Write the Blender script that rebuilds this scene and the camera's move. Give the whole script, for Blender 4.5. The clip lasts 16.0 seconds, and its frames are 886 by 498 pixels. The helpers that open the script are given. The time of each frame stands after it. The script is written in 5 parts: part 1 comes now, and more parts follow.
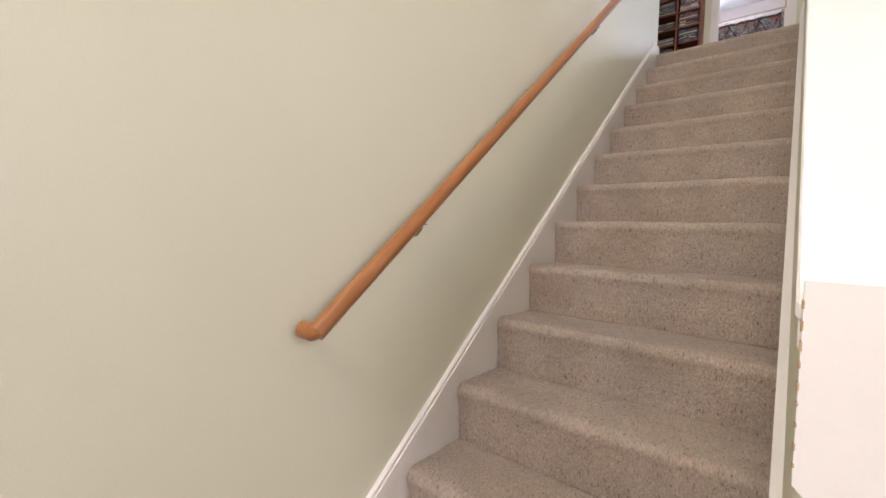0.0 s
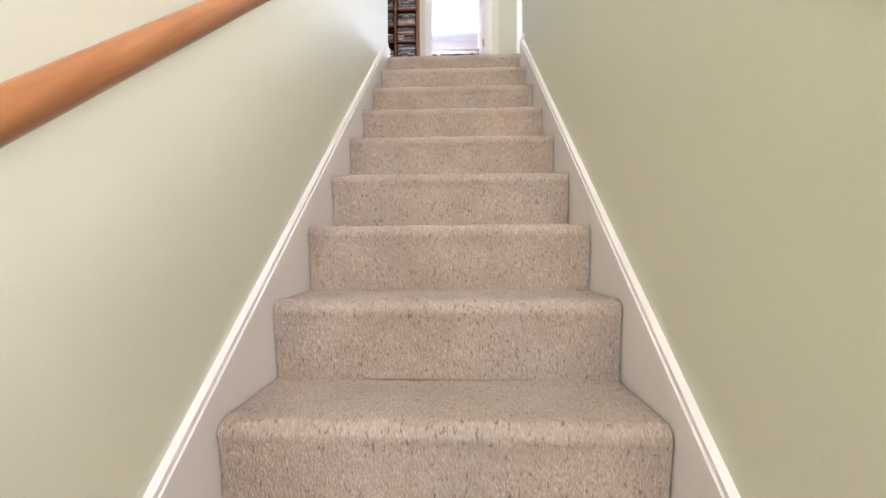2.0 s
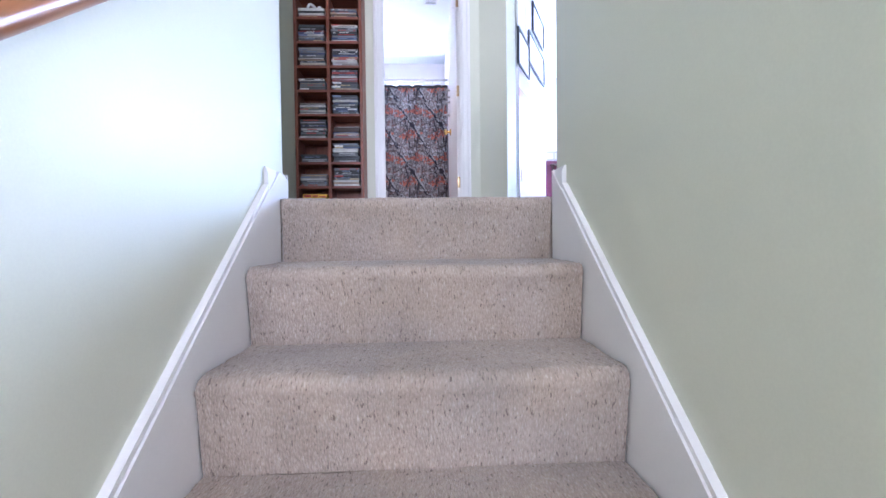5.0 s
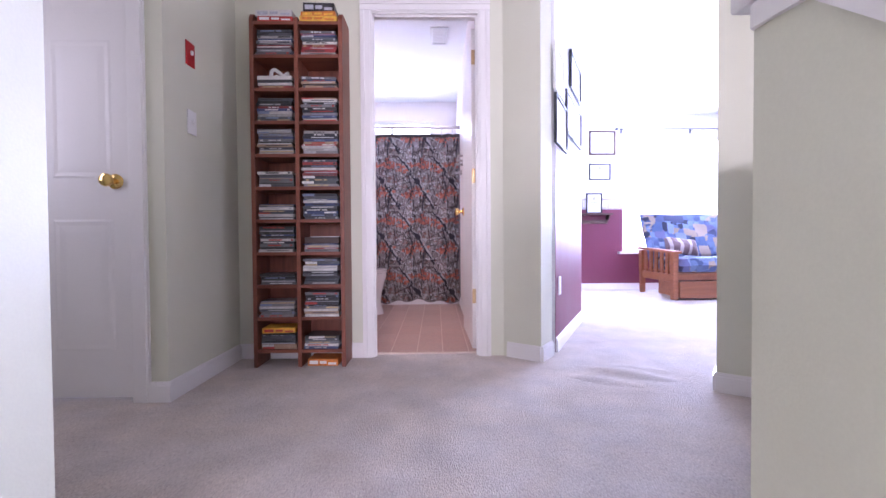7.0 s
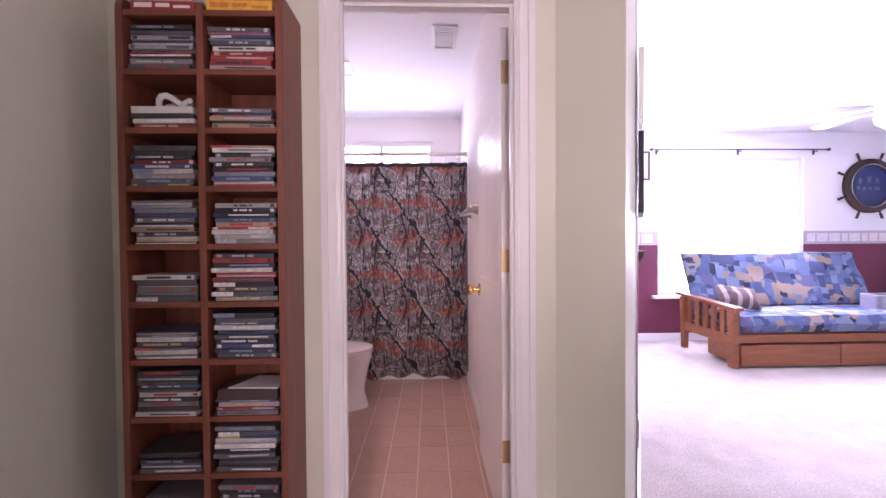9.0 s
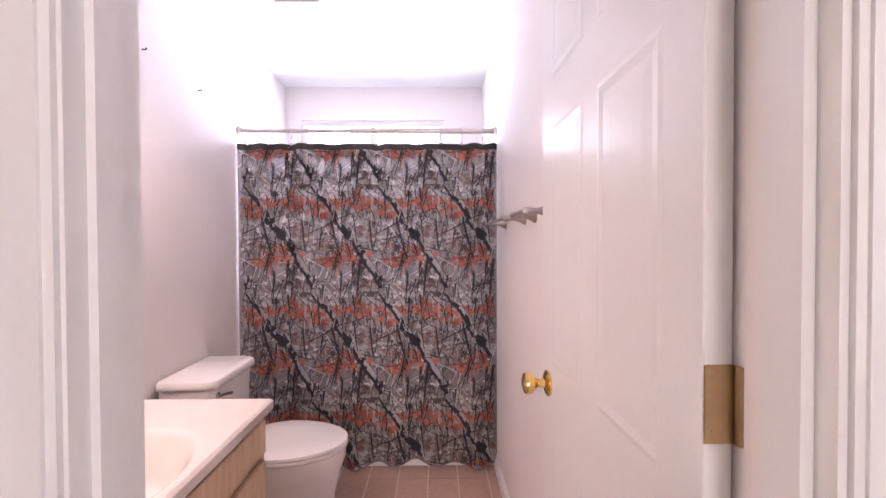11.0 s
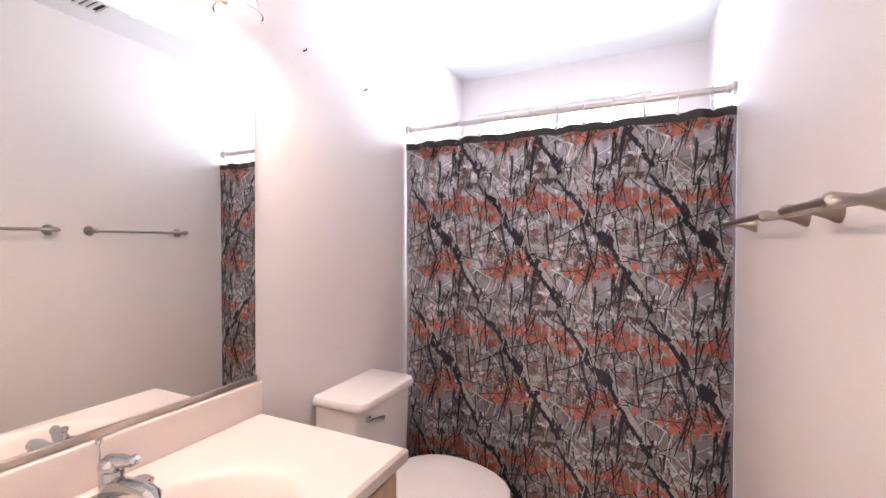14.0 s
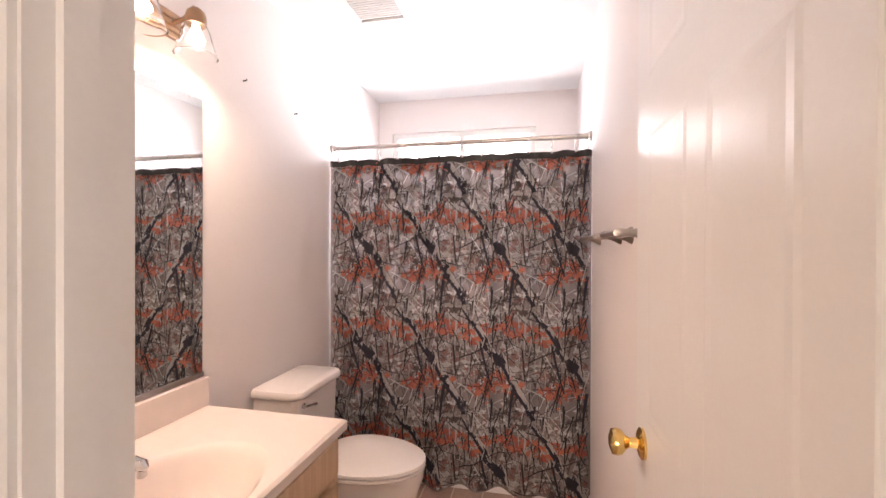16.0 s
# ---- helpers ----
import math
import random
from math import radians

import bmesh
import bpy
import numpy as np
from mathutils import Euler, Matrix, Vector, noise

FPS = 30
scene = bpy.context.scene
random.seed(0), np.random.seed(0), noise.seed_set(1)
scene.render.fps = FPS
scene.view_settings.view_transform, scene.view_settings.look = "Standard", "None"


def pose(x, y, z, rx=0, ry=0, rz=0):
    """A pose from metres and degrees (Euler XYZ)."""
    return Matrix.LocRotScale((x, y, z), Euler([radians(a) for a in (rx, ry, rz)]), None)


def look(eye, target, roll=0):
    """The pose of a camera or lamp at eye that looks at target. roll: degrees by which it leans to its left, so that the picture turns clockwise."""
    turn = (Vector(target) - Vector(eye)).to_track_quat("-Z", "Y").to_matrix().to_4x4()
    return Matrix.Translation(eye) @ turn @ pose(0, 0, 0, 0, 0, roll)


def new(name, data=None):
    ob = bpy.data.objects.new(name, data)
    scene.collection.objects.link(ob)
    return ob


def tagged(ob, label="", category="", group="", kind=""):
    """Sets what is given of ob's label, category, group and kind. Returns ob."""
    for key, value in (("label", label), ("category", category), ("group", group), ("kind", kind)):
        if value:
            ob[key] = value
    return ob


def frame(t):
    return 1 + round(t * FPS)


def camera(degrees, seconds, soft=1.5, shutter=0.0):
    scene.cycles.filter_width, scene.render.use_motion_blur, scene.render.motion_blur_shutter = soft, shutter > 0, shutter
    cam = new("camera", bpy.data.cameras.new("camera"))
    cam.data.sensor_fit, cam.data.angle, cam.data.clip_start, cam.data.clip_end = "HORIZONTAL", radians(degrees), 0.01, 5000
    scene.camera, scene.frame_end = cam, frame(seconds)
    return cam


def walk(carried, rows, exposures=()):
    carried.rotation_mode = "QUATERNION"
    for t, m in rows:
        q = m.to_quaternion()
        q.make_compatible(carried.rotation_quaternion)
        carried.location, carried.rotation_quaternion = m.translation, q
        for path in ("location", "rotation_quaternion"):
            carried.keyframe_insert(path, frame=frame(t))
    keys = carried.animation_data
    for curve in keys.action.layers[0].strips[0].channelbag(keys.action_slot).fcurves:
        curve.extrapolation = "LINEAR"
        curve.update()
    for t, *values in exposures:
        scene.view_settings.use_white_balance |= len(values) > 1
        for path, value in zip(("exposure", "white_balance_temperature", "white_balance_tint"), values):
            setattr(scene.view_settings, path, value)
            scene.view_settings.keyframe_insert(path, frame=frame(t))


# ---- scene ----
cam = camera(93.3, 16.0)
PATH = [
    (0, (0.09, 0.749, -1.546), (-1.183, 2.29, -1.613), 2.2),
    (0.5, (-0.048, 0.943, -1.539), (-1.01, 2.696, -1.541), 0.5),
    (1, (-0.146, 1.095, -1.42), (-0.804, 2.984, -1.413), 0.0),
    (1.5, (-0.251, 1.357, -1.374), (-0.605, 3.326, -1.377), 0.3),
    (2, (-0.317, 1.642, -1.32), (-0.414, 3.639, -1.327), -0.3),
    (2.5, (-0.321, 1.954, -1.152), (-0.284, 3.954, -1.161), -0.9),
    (3, (-0.286, 2.223, -0.964), (-0.186, 4.22, -0.985), -1.1),
    (3.5, (-0.305, 2.475, -0.749), (-0.21, 4.473, -0.768), -0.8),
    (4, (-0.32, 2.703, -0.535), (-0.216, 4.7, -0.574), -0.9),
    (4.5, (-0.355, 2.92, -0.358), (-0.256, 4.918, -0.389), -0.9),
    (5, (-0.354, 3.117, -0.145), (-0.27, 5.115, -0.184), -0.7),
    (7.3, (-0.303, 4.144, 0.736), (-0.271, 6.144, 0.698), -0.4),
    (7.5, (-0.322, 4.247, 0.753), (-0.283, 6.246, 0.731), -0.6),
    (8, (-0.341, 4.44, 0.928), (-0.294, 6.44, 0.898), -0.5),
    (8.5, (-0.327, 4.691, 1.073), (-0.273, 6.69, 1.039), -0.6),
    (9, (-0.358, 4.987, 1.185), (-0.297, 6.986, 1.147), -0.4),
    (9.1, (-0.363, 5.033, 1.208), (-0.31, 7.032, 1.173), -0.6),
    (9.2, (-0.361, 5.072, 1.234), (-0.317, 7.072, 1.207), -0.4),
    (11.3, (-0.392, 6.32, 1.309), (-0.367, 8.32, 1.276), -0.1),
    (11.4, (-0.398, 6.365, 1.315), (-0.394, 8.364, 1.28), 0.0),
    (11.5, (-0.392, 6.401, 1.308), (-0.422, 8.4, 1.279), -0.2),
    (12, (-0.383, 6.53, 1.316), (-0.617, 8.516, 1.288), -0.1),
    (12.5, (-0.384, 6.586, 1.311), (-0.814, 8.539, 1.29), 0.0),
    (13, (-0.379, 6.597, 1.316), (-0.969, 8.507, 1.294), 0.1),
    (13.5, (-0.373, 6.599, 1.32), (-1.086, 8.467, 1.296), 0.1),
    (14, (-0.37, 6.591, 1.317), (-1.222, 8.4, 1.294), 0.1),
    (14.5, (-0.36, 6.555, 1.325), (-1.276, 8.332, 1.296), 0.2),
    (15, (-0.347, 6.49, 1.338), (-1.263, 8.268, 1.31), 0.1),
    (15.5, (-0.331, 6.392, 1.352), (-1.09, 8.242, 1.329), 0.3),
    (15.7, (-0.333, 6.349, 1.346), (-0.974, 8.243, 1.329), 0.2),
    (16, (-0.316, 6.269, 1.345), (-0.75, 8.221, 1.336), 0.2),
]
EXPOSURES = [(0, 0.42, 6550, 21), (1, 1.0, 6400, 20), (2, 1.18, 6150, 19), (3.5, 1.13, 5400, 20), (5, 1.2, 5000, 21), (7.5, 0.98, 5750, 43), (9.2, 0.68, 6350, 50), (11.3, 1.15, 6400, 30), (12.5, 1.12, 6500, 26), (14.5, 1.22, 6450, 21), (15.5, 1.18, 6800, 22), (16, 1.0, 7600, 26)]
walk(cam, [(t, look(eye, target, roll)) for t, eye, target, roll in PATH], EXPOSURES)

# ---- plan, in metres: upper floor at z = 0, stairs climb along +y ----
LEFT, RIGHT = -0.841, 0.089          # faces of the two stairwell walls
RISE, RUN, STEPS = 0.208, 0.2525, 13
LOW, CEIL = -RISE * STEPS, 2.44
WALL_END, KNEE_END = 4.58, 4.50
BATH_W, BATH_E, BATH_S, BATH_N = -1.485, -0.04, 6.58, 9.28
HALL_Y = 6.50
DOOR_W, DOOR_E, DOOR_TOP = -0.680, -0.042, 2.055
DIAG_A, DIAG_B = Vector((0.10, 6.50)), Vector((1.14, 5.745))
PURPLE_A, PURPLE_B = Vector((0.43, 6.56)), Vector((0.947, 7.58))
WIN_Y = 9.8


def nose(k):
    """y of the nosing of step k (0 is the upper floor)."""
    return 4.497 if k == 0 else 4.22 - RUN * (k - 1)


# ---- world and lights ----
world = bpy.data.worlds.new("sky")
scene.world = world
world.use_nodes = True
sky = world.node_tree.nodes.new("ShaderNodeTexSky")
sky.sky_type, sky.sun_disc, sky.sun_elevation, sky.sun_rotation = "NISHITA", False, radians(48), radians(150)
world.node_tree.links.new(sky.outputs[0], world.node_tree.nodes["Background"].inputs[0])
world.node_tree.nodes["Background"].inputs[1].default_value = 0.12


BULB_WATTS = 5.6


def area_lamp(name, eye, target, w, h, watts, colour):
    d = bpy.data.lights.new(name, "AREA")
    d.shape, d.size, d.size_y, d.energy, d.color = "RECTANGLE", w, h, watts, colour
    ob = new(name, d)
    ob.matrix_world = look(eye, target)
    return tagged(ob, "area lamp added to stand in for daylight", "light", kind="structure")


area_lamp("window_light_bonus", (3.17, 9.74, 1.32), (1.2, 5.5, 1.25), 1.6, 1.5, 175, (0.72, 0.84, 1.0))
# added fill from the unseen east side, brightens the west stair wall
area_lamp("fill_lamp_foyer", (3.97, 0.0, -0.2), (-0.8, 1.5, -0.9), 1.9, 1.5, 58, (1.0, 0.97, 0.92))
# added fill high in the unseen south, lifts the landing's south-facing walls
area_lamp("fill_lamp_front", (0.05, -1.92, 1.5), (-0.4, 6.5, 1.7), 1.6, 1.4, 112, (1.0, 0.95, 0.86))
# weak warm fill added low behind the start, for the risers
area_lamp("fill_lamp_entry", (-0.3, -1.85, -1.2), (-0.4, 2, -1.4), 1.5, 1.9, 5, (1.0, 0.90, 0.76))
# small fill added at the unseen west end, brightens the angled wall
area_lamp("fill_lamp_landing", (-2.69, 5.2, 1.45), (0.4, 5.7, 1.1), 0.4, 0.9, 2.5, (1.0, 0.95, 0.87))
area_lamp("window_light_bath", (-0.85, 9.22, 1.72), (-0.85, 6, 1.1), 0.9, 0.85, 14, (0.74, 0.87, 1.0))


# ---- materials ----
def nodes_of(name):
    m = bpy.data.materials.new(name)
    m.use_nodes = True
    return m, m.node_tree.nodes, m.node_tree.links, m.node_tree.nodes["Principled BSDF"]


def mat(name, colour, rough=0.5, metal=0.0, grain=60.0, stain=3.0, vary=0.08, bump=0.1, depth=0.002, spec=0.5, random_hue=None):
    """A surface with two scales of variation and a fine relief."""
    m, n, l, b = nodes_of(name)
    tc = n.new("ShaderNodeTexCoord")
    fine, wide = n.new("ShaderNodeTexNoise"), n.new("ShaderNodeTexNoise")
    fine.inputs["Scale"].default_value, wide.inputs["Scale"].default_value = grain, stain
    fine.inputs["Detail"].default_value = wide.inputs["Detail"].default_value = 4
    l.new(tc.outputs["Object"], fine.inputs["Vector"]), l.new(tc.outputs["Object"], wide.inputs["Vector"])
    add = n.new("ShaderNodeMath")
    add.operation = "ADD"
    l.new(fine.outputs["Fac"], add.inputs[0]), l.new(wide.outputs["Fac"], add.inputs[1])
    ramp = n.new("ShaderNodeMapRange")
    ramp.inputs["From Min"].default_value, ramp.inputs["From Max"].default_value = 0.6, 1.4
    ramp.inputs["To Min"].default_value, ramp.inputs["To Max"].default_value = 1 - vary, 1 + vary
    l.new(add.outputs[0], ramp.inputs["Value"])
    mix = n.new("ShaderNodeMix")
    mix.data_type, mix.blend_type = "RGBA", "MULTIPLY"
    mix.inputs["Factor"].default_value = 1
    if random_hue:
        info, cr = n.new("ShaderNodeObjectInfo"), n.new("ShaderNodeValToRGB")
        cr.color_ramp.interpolation = "CONSTANT"
        while len(cr.color_ramp.elements) < len(random_hue):
            cr.color_ramp.elements.new(1)
        for i, c in enumerate(random_hue):
            cr.color_ramp.elements[i].position, cr.color_ramp.elements[i].color = i / len(random_hue), (*c, 1)
        l.new(info.outputs["Random"], cr.inputs[0]), l.new(cr.outputs[0], mix.inputs["A"])
    else:
        mix.inputs["A"].default_value = (*colour, 1)
    l.new(ramp.outputs[0], mix.inputs["B"])
    l.new(mix.outputs["Result"], b.inputs["Base Color"])
    rr = n.new("ShaderNodeMapRange")
    rr.inputs["To Min"].default_value, rr.inputs["To Max"].default_value = max(0.02, rough - 0.08), min(1, rough + 0.08)
    l.new(wide.outputs["Fac"], rr.inputs["Value"]), l.new(rr.outputs[0], b.inputs["Roughness"])
    b.inputs["Metallic"].default_value, b.inputs["Specular IOR Level"].default_value = metal, spec
    if bump:
        bp = n.new("ShaderNodeBump")
        bp.inputs["Strength"].default_value, bp.inputs["Distance"].default_value = bump, depth
        l.new(fine.outputs["Fac"], bp.inputs["Height"]), l.new(bp.outputs[0], b.inputs["Normal"])
    return m


def carpet_mat(name, base, dark, light):
    m, n, l, b = nodes_of(name)
    tc = n.new("ShaderNodeTexCoord")
    flecks, tuft, wear = n.new("ShaderNodeTexNoise"), n.new("ShaderNodeTexVoronoi"), n.new("ShaderNodeTexNoise")
    flecks.inputs["Scale"].default_value, flecks.inputs["Detail"].default_value = 85, 4
    tuft.inputs["Scale"].default_value, wear.inputs["Scale"].default_value = 130, 5.5
    lean = n.new("ShaderNodeMapping")
    lean.inputs["Scale"].default_value = (2.3, 0.75, 0.75)
    l.new(tc.outputs["Object"], lean.inputs["Vector"])
    for t in (flecks, tuft):
        l.new(lean.outputs[0], t.inputs["Vector"])
    l.new(tc.outputs["Object"], wear.inputs["Vector"])
    tone = n.new("ShaderNodeTexNoise")
    tone.inputs["Scale"].default_value, tone.inputs["Detail"].default_value = 4.2, 2
    l.new(tc.outputs["Object"], tone.inputs["Vector"])
    cr = n.new("ShaderNodeValToRGB")
    for i, (p, c) in enumerate(((0.31, dark), (0.40, base), (0.56, base), (0.72, light))):
        e = cr.color_ramp.elements[i] if i < 2 else cr.color_ramp.elements.new(p)
        e.position, e.color = p, (*c, 1)
    l.new(flecks.outputs["Fac"], cr.inputs[0])
    mr = n.new("ShaderNodeMapRange")
    mr.inputs["To Min"].default_value, mr.inputs["To Max"].default_value = 0.74, 1.24
    l.new(wear.outputs["Fac"], mr.inputs["Value"])
    mix, mix2 = n.new("ShaderNodeMix"), n.new("ShaderNodeMix")
    for x in (mix, mix2):
        x.data_type, x.blend_type = "RGBA", "MULTIPLY"
        x.inputs["Factor"].default_value = 1
    l.new(cr.outputs[0], mix.inputs["A"]), l.new(mr.outputs[0], mix.inputs["B"])
    mr2 = n.new("ShaderNodeMapRange")
    mr2.inputs["From Max"].default_value = 0.7
    mr2.inputs["To Min"].default_value, mr2.inputs["To Max"].default_value = 1.08, 0.8
    l.new(tuft.outputs["Distance"], mr2.inputs["Value"])
    l.new(mix.outputs["Result"], mix2.inputs["A"]), l.new(mr2.outputs[0], mix2.inputs["B"])
    cast, mix3 = n.new("ShaderNodeValToRGB"), n.new("ShaderNodeMix")
    cast.color_ramp.elements[0].position, cast.color_ramp.elements[0].color = 0.38, (1.015, 0.99, 0.965, 1)
    cast.color_ramp.elements[1].position, cast.color_ramp.elements[1].color = 0.62, (0.98, 0.99, 1.02, 1)
    mix3.data_type, mix3.blend_type = "RGBA", "MULTIPLY"
    mix3.inputs["Factor"].default_value = 1
    l.new(tone.outputs["Fac"], cast.inputs[0])
    l.new(mix2.outputs["Result"], mix3.inputs["A"]), l.new(cast.outputs[0], mix3.inputs["B"])
    l.new(mix3.outputs["Result"], b.inputs["Base Color"])
    b.inputs["Roughness"].default_value, b.inputs["Specular IOR Level"].default_value = 0.95, 0.1
    b.inputs["Sheen Weight"].default_value = 0.15
    bp = n.new("ShaderNodeBump")
    bp.inputs["Strength"].default_value, bp.inputs["Distance"].default_value = 0.6, 0.006
    l.new(tuft.outputs["Distance"], bp.inputs["Height"]), l.new(bp.outputs[0], b.inputs["Normal"])
    return m


def wood_mat(name, dark, light, axis=2, rough=0.4, scale=9.0, tilt=0.0):
    """Long grain along one axis of the object."""
    m, n, l, b = nodes_of(name)
    tc, mp, no, fine = n.new("ShaderNodeTexCoord"), n.new("ShaderNodeMapping"), n.new("ShaderNodeTexNoise"), n.new("ShaderNodeTexNoise")
    sc = [scale, scale, scale]
    sc[axis] = scale * 0.09
    mp.inputs["Scale"].default_value = sc
    no.inputs["Scale"].default_value, no.inputs["Detail"].default_value, no.inputs["Distortion"].default_value = 4, 6, 0.7
    fine.inputs["Scale"].default_value = 28
    turn = n.new("ShaderNodeMapping")
    turn.inputs["Rotation"].default_value = (radians(tilt), 0, 0)
    l.new(tc.outputs["Object"], turn.inputs["Vector"]), l.new(turn.outputs[0], mp.inputs["Vector"])
    l.new(mp.outputs[0], no.inputs["Vector"]), l.new(mp.outputs[0], fine.inputs["Vector"])
    cr = n.new("ShaderNodeValToRGB")
    cr.color_ramp.elements[0].position, cr.color_ramp.elements[0].color = 0.3, (*dark, 1)
    cr.color_ramp.elements[1].position, cr.color_ramp.elements[1].color = 0.7, (*light, 1)
    l.new(no.outputs["Fac"], cr.inputs[0]), l.new(cr.outputs[0], b.inputs["Base Color"])
    b.inputs["Roughness"].default_value = rough
    bp = n.new("ShaderNodeBump")
    bp.inputs["Strength"].default_value, bp.inputs["Distance"].default_value = 0.15, 0.001
    l.new(fine.outputs["Fac"], bp.inputs["Height"]), l.new(bp.outputs[0], b.inputs["Normal"])
    return m


def glow_mat(name, colour, strength):
    m, n, l, b = nodes_of(name)
    b.inputs["Base Color"].default_value = (*colour, 1)
    b.inputs["Emission Color"].default_value, b.inputs["Emission Strength"].default_value = (*colour, 1), strength
    return m


GREEN = mat("sage_wall_paint", (0.66, 0.66, 0.53), 0.45, grain=240, stain=1.2, vary=0.035, bump=0.12)
BATH_PAINT = mat("pale_bath_paint", (0.83, 0.772, 0.75), 0.62, grain=220, stain=1.5, vary=0.025, bump=0.10, spec=0.3)
WHITE_WALL = mat("white_wall_paint", (0.80, 0.79, 0.80), 0.6, grain=200, stain=1.5, vary=0.03, bump=0.12)
CEILING = mat("ceiling_paint", (0.82, 0.82, 0.82), 0.8, grain=150, stain=2, vary=0.03, bump=0.25)
TRIM = mat("white_trim_paint", (0.80, 0.775, 0.755), 0.34, grain=150, stain=1.6, vary=0.02, bump=0.03)
PURPLE = mat("plum_wall_paint", (0.16, 0.028, 0.058), 0.5, grain=200, stain=2, vary=0.08, bump=0.1)
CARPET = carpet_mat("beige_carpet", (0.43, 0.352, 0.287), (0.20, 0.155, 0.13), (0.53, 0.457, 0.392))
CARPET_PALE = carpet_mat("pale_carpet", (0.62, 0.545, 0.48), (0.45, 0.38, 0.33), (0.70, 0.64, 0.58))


# ---- building helpers ----
def box(bm, x0, x1, y0, y1, z0, z1, bevel=0.0, seg=1):
    vs = [bm.verts.new((x, y, z)) for x in (x0, x1) for y in (y0, y1) for z in (z0, z1)]
    fs = [bm.faces.new([vs[i] for i in q]) for q in ((0, 1, 3, 2), (4, 6, 7, 5), (0, 4, 5, 1), (2, 3, 7, 6), (0, 2, 6, 4), (1, 5, 7, 3))]
    if bevel:
        bmesh.ops.bevel(bm, geom=list({e for f in fs for e in f.edges}), offset=bevel, segments=seg, profile=0.5, affect="EDGES", clamp_overlap=True)
    return bm


def prism(bm, pts, lo, hi, axis="z"):
    """A polygon pushed along an axis: z takes (x, y), x takes (y, z), y takes (x, z)."""
    put = {"z": lambda p, h: (p[0], p[1], h), "x": lambda p, h: (h, p[0], p[1]), "y": lambda p, h: (p[0], h, p[1])}[axis]
    a, b = [bm.verts.new(put(p, lo)) for p in pts], [bm.verts.new(put(p, hi)) for p in pts]
    bm.faces.new(a), bm.faces.new(b[::-1])
    for i in range(len(pts)):
        j = (i + 1) % len(pts)
        bm.faces.new((a[j], a[i], b[i], b[j]))
    return bm


def run_wall(bm, a, b, thick, z0, z1):
    """An upright slab from a to b in plan, thick to its left side."""
    d = (b - a).normalized()
    n = Vector((-d.y, d.x)) * thick
    return prism(bm, [a, b, b + n, a + n], z0, z1)


def tube(bm, pts, r, sides=10, caps=True):
    """A round bar along points; r is one radius or one for each point."""
    pts = [Vector(p) for p in pts]
    rs = r if isinstance(r, (list, tuple)) else [r] * len(pts)
    rings, up = [], None
    for i, p in enumerate(pts):
        d = (pts[min(i + 1, len(pts) - 1)] - pts[max(i - 1, 0)]).normalized()
        if up is None:
            up = d.orthogonal().normalized()
        up = (up - d * up.dot(d)).normalized()
        side = d.cross(up)
        rings.append([bm.verts.new(p + (up * math.cos(a) + side * math.sin(a)) * rs[i]) for a in (2 * math.pi * k / sides for k in range(sides))])
    for a, b in zip(rings, rings[1:]):
        for k in range(sides):
            bm.faces.new((a[k], a[(k + 1) % sides], b[(k + 1) % sides], b[k]))
    if caps:
        bm.faces.new(rings[0][::-1]), bm.faces.new(rings[-1])
    return bm


def lathe(bm, profile, m=None, sides=24):
    """Turns (radius, height) pairs about z, then places them by m."""
    m = m or Matrix()
    rings = [[bm.verts.new(m @ Vector((r * math.cos(a), r * math.sin(a), h))) for a in (2 * math.pi * k / sides for k in range(sides))] for r, h in profile]
    for a, b in zip(rings, rings[1:]):
        for k in range(sides):
            bm.faces.new((a[k], a[(k + 1) % sides], b[(k + 1) % sides], b[k]))
    bm.faces.new(rings[0][::-1]), bm.faces.new(rings[-1])
    return bm


def mesh_of(name, bm, material, smooth=False):
    bmesh.ops.recalc_face_normals(bm, faces=bm.faces)
    me = bpy.data.meshes.new(name)
    bm.to_mesh(me)
    bm.free()
    for x in (material if isinstance(material, (list, tuple)) else [material]):
        me.materials.append(x)
    if smooth:
        me.polygons.foreach_set("use_smooth", [True] * len(me.polygons))
        me.set_sharp_from_angle(angle=radians(38))
    return me


def part(name, bm, material, parent, label="", smooth=False):
    ob = new(name, mesh_of(name, bm, material, smooth))
    ob.parent = parent
    if label:
        ob["label"] = label
    return ob


def thing(name, label, category, at=(0, 0, 0), turn=0, group="", kind=""):
    """An Empty at a thing's base, to hold its parts."""
    ob = new(name)
    ob.empty_display_size = 0.1
    ob.matrix_world = pose(*at, 0, 0, turn)
    return tagged(ob, label, category, group, kind)


def single(name, bm, material, label, category, group="", kind="", smooth=False, at=(0, 0, 0), turn=0):
    """A thing that is one mesh."""
    ob = new(name, mesh_of(name, bm, material, smooth))
    ob.matrix_world = pose(*at, 0, 0, turn)
    return tagged(ob, label, category, group, kind)


def setting(name, bm, material, label, category, smooth=False):
    return single(name, bm, material, label, category, kind="structure", smooth=smooth)


def B(*a, **k):
    return box(bmesh.new(), *a, **k)


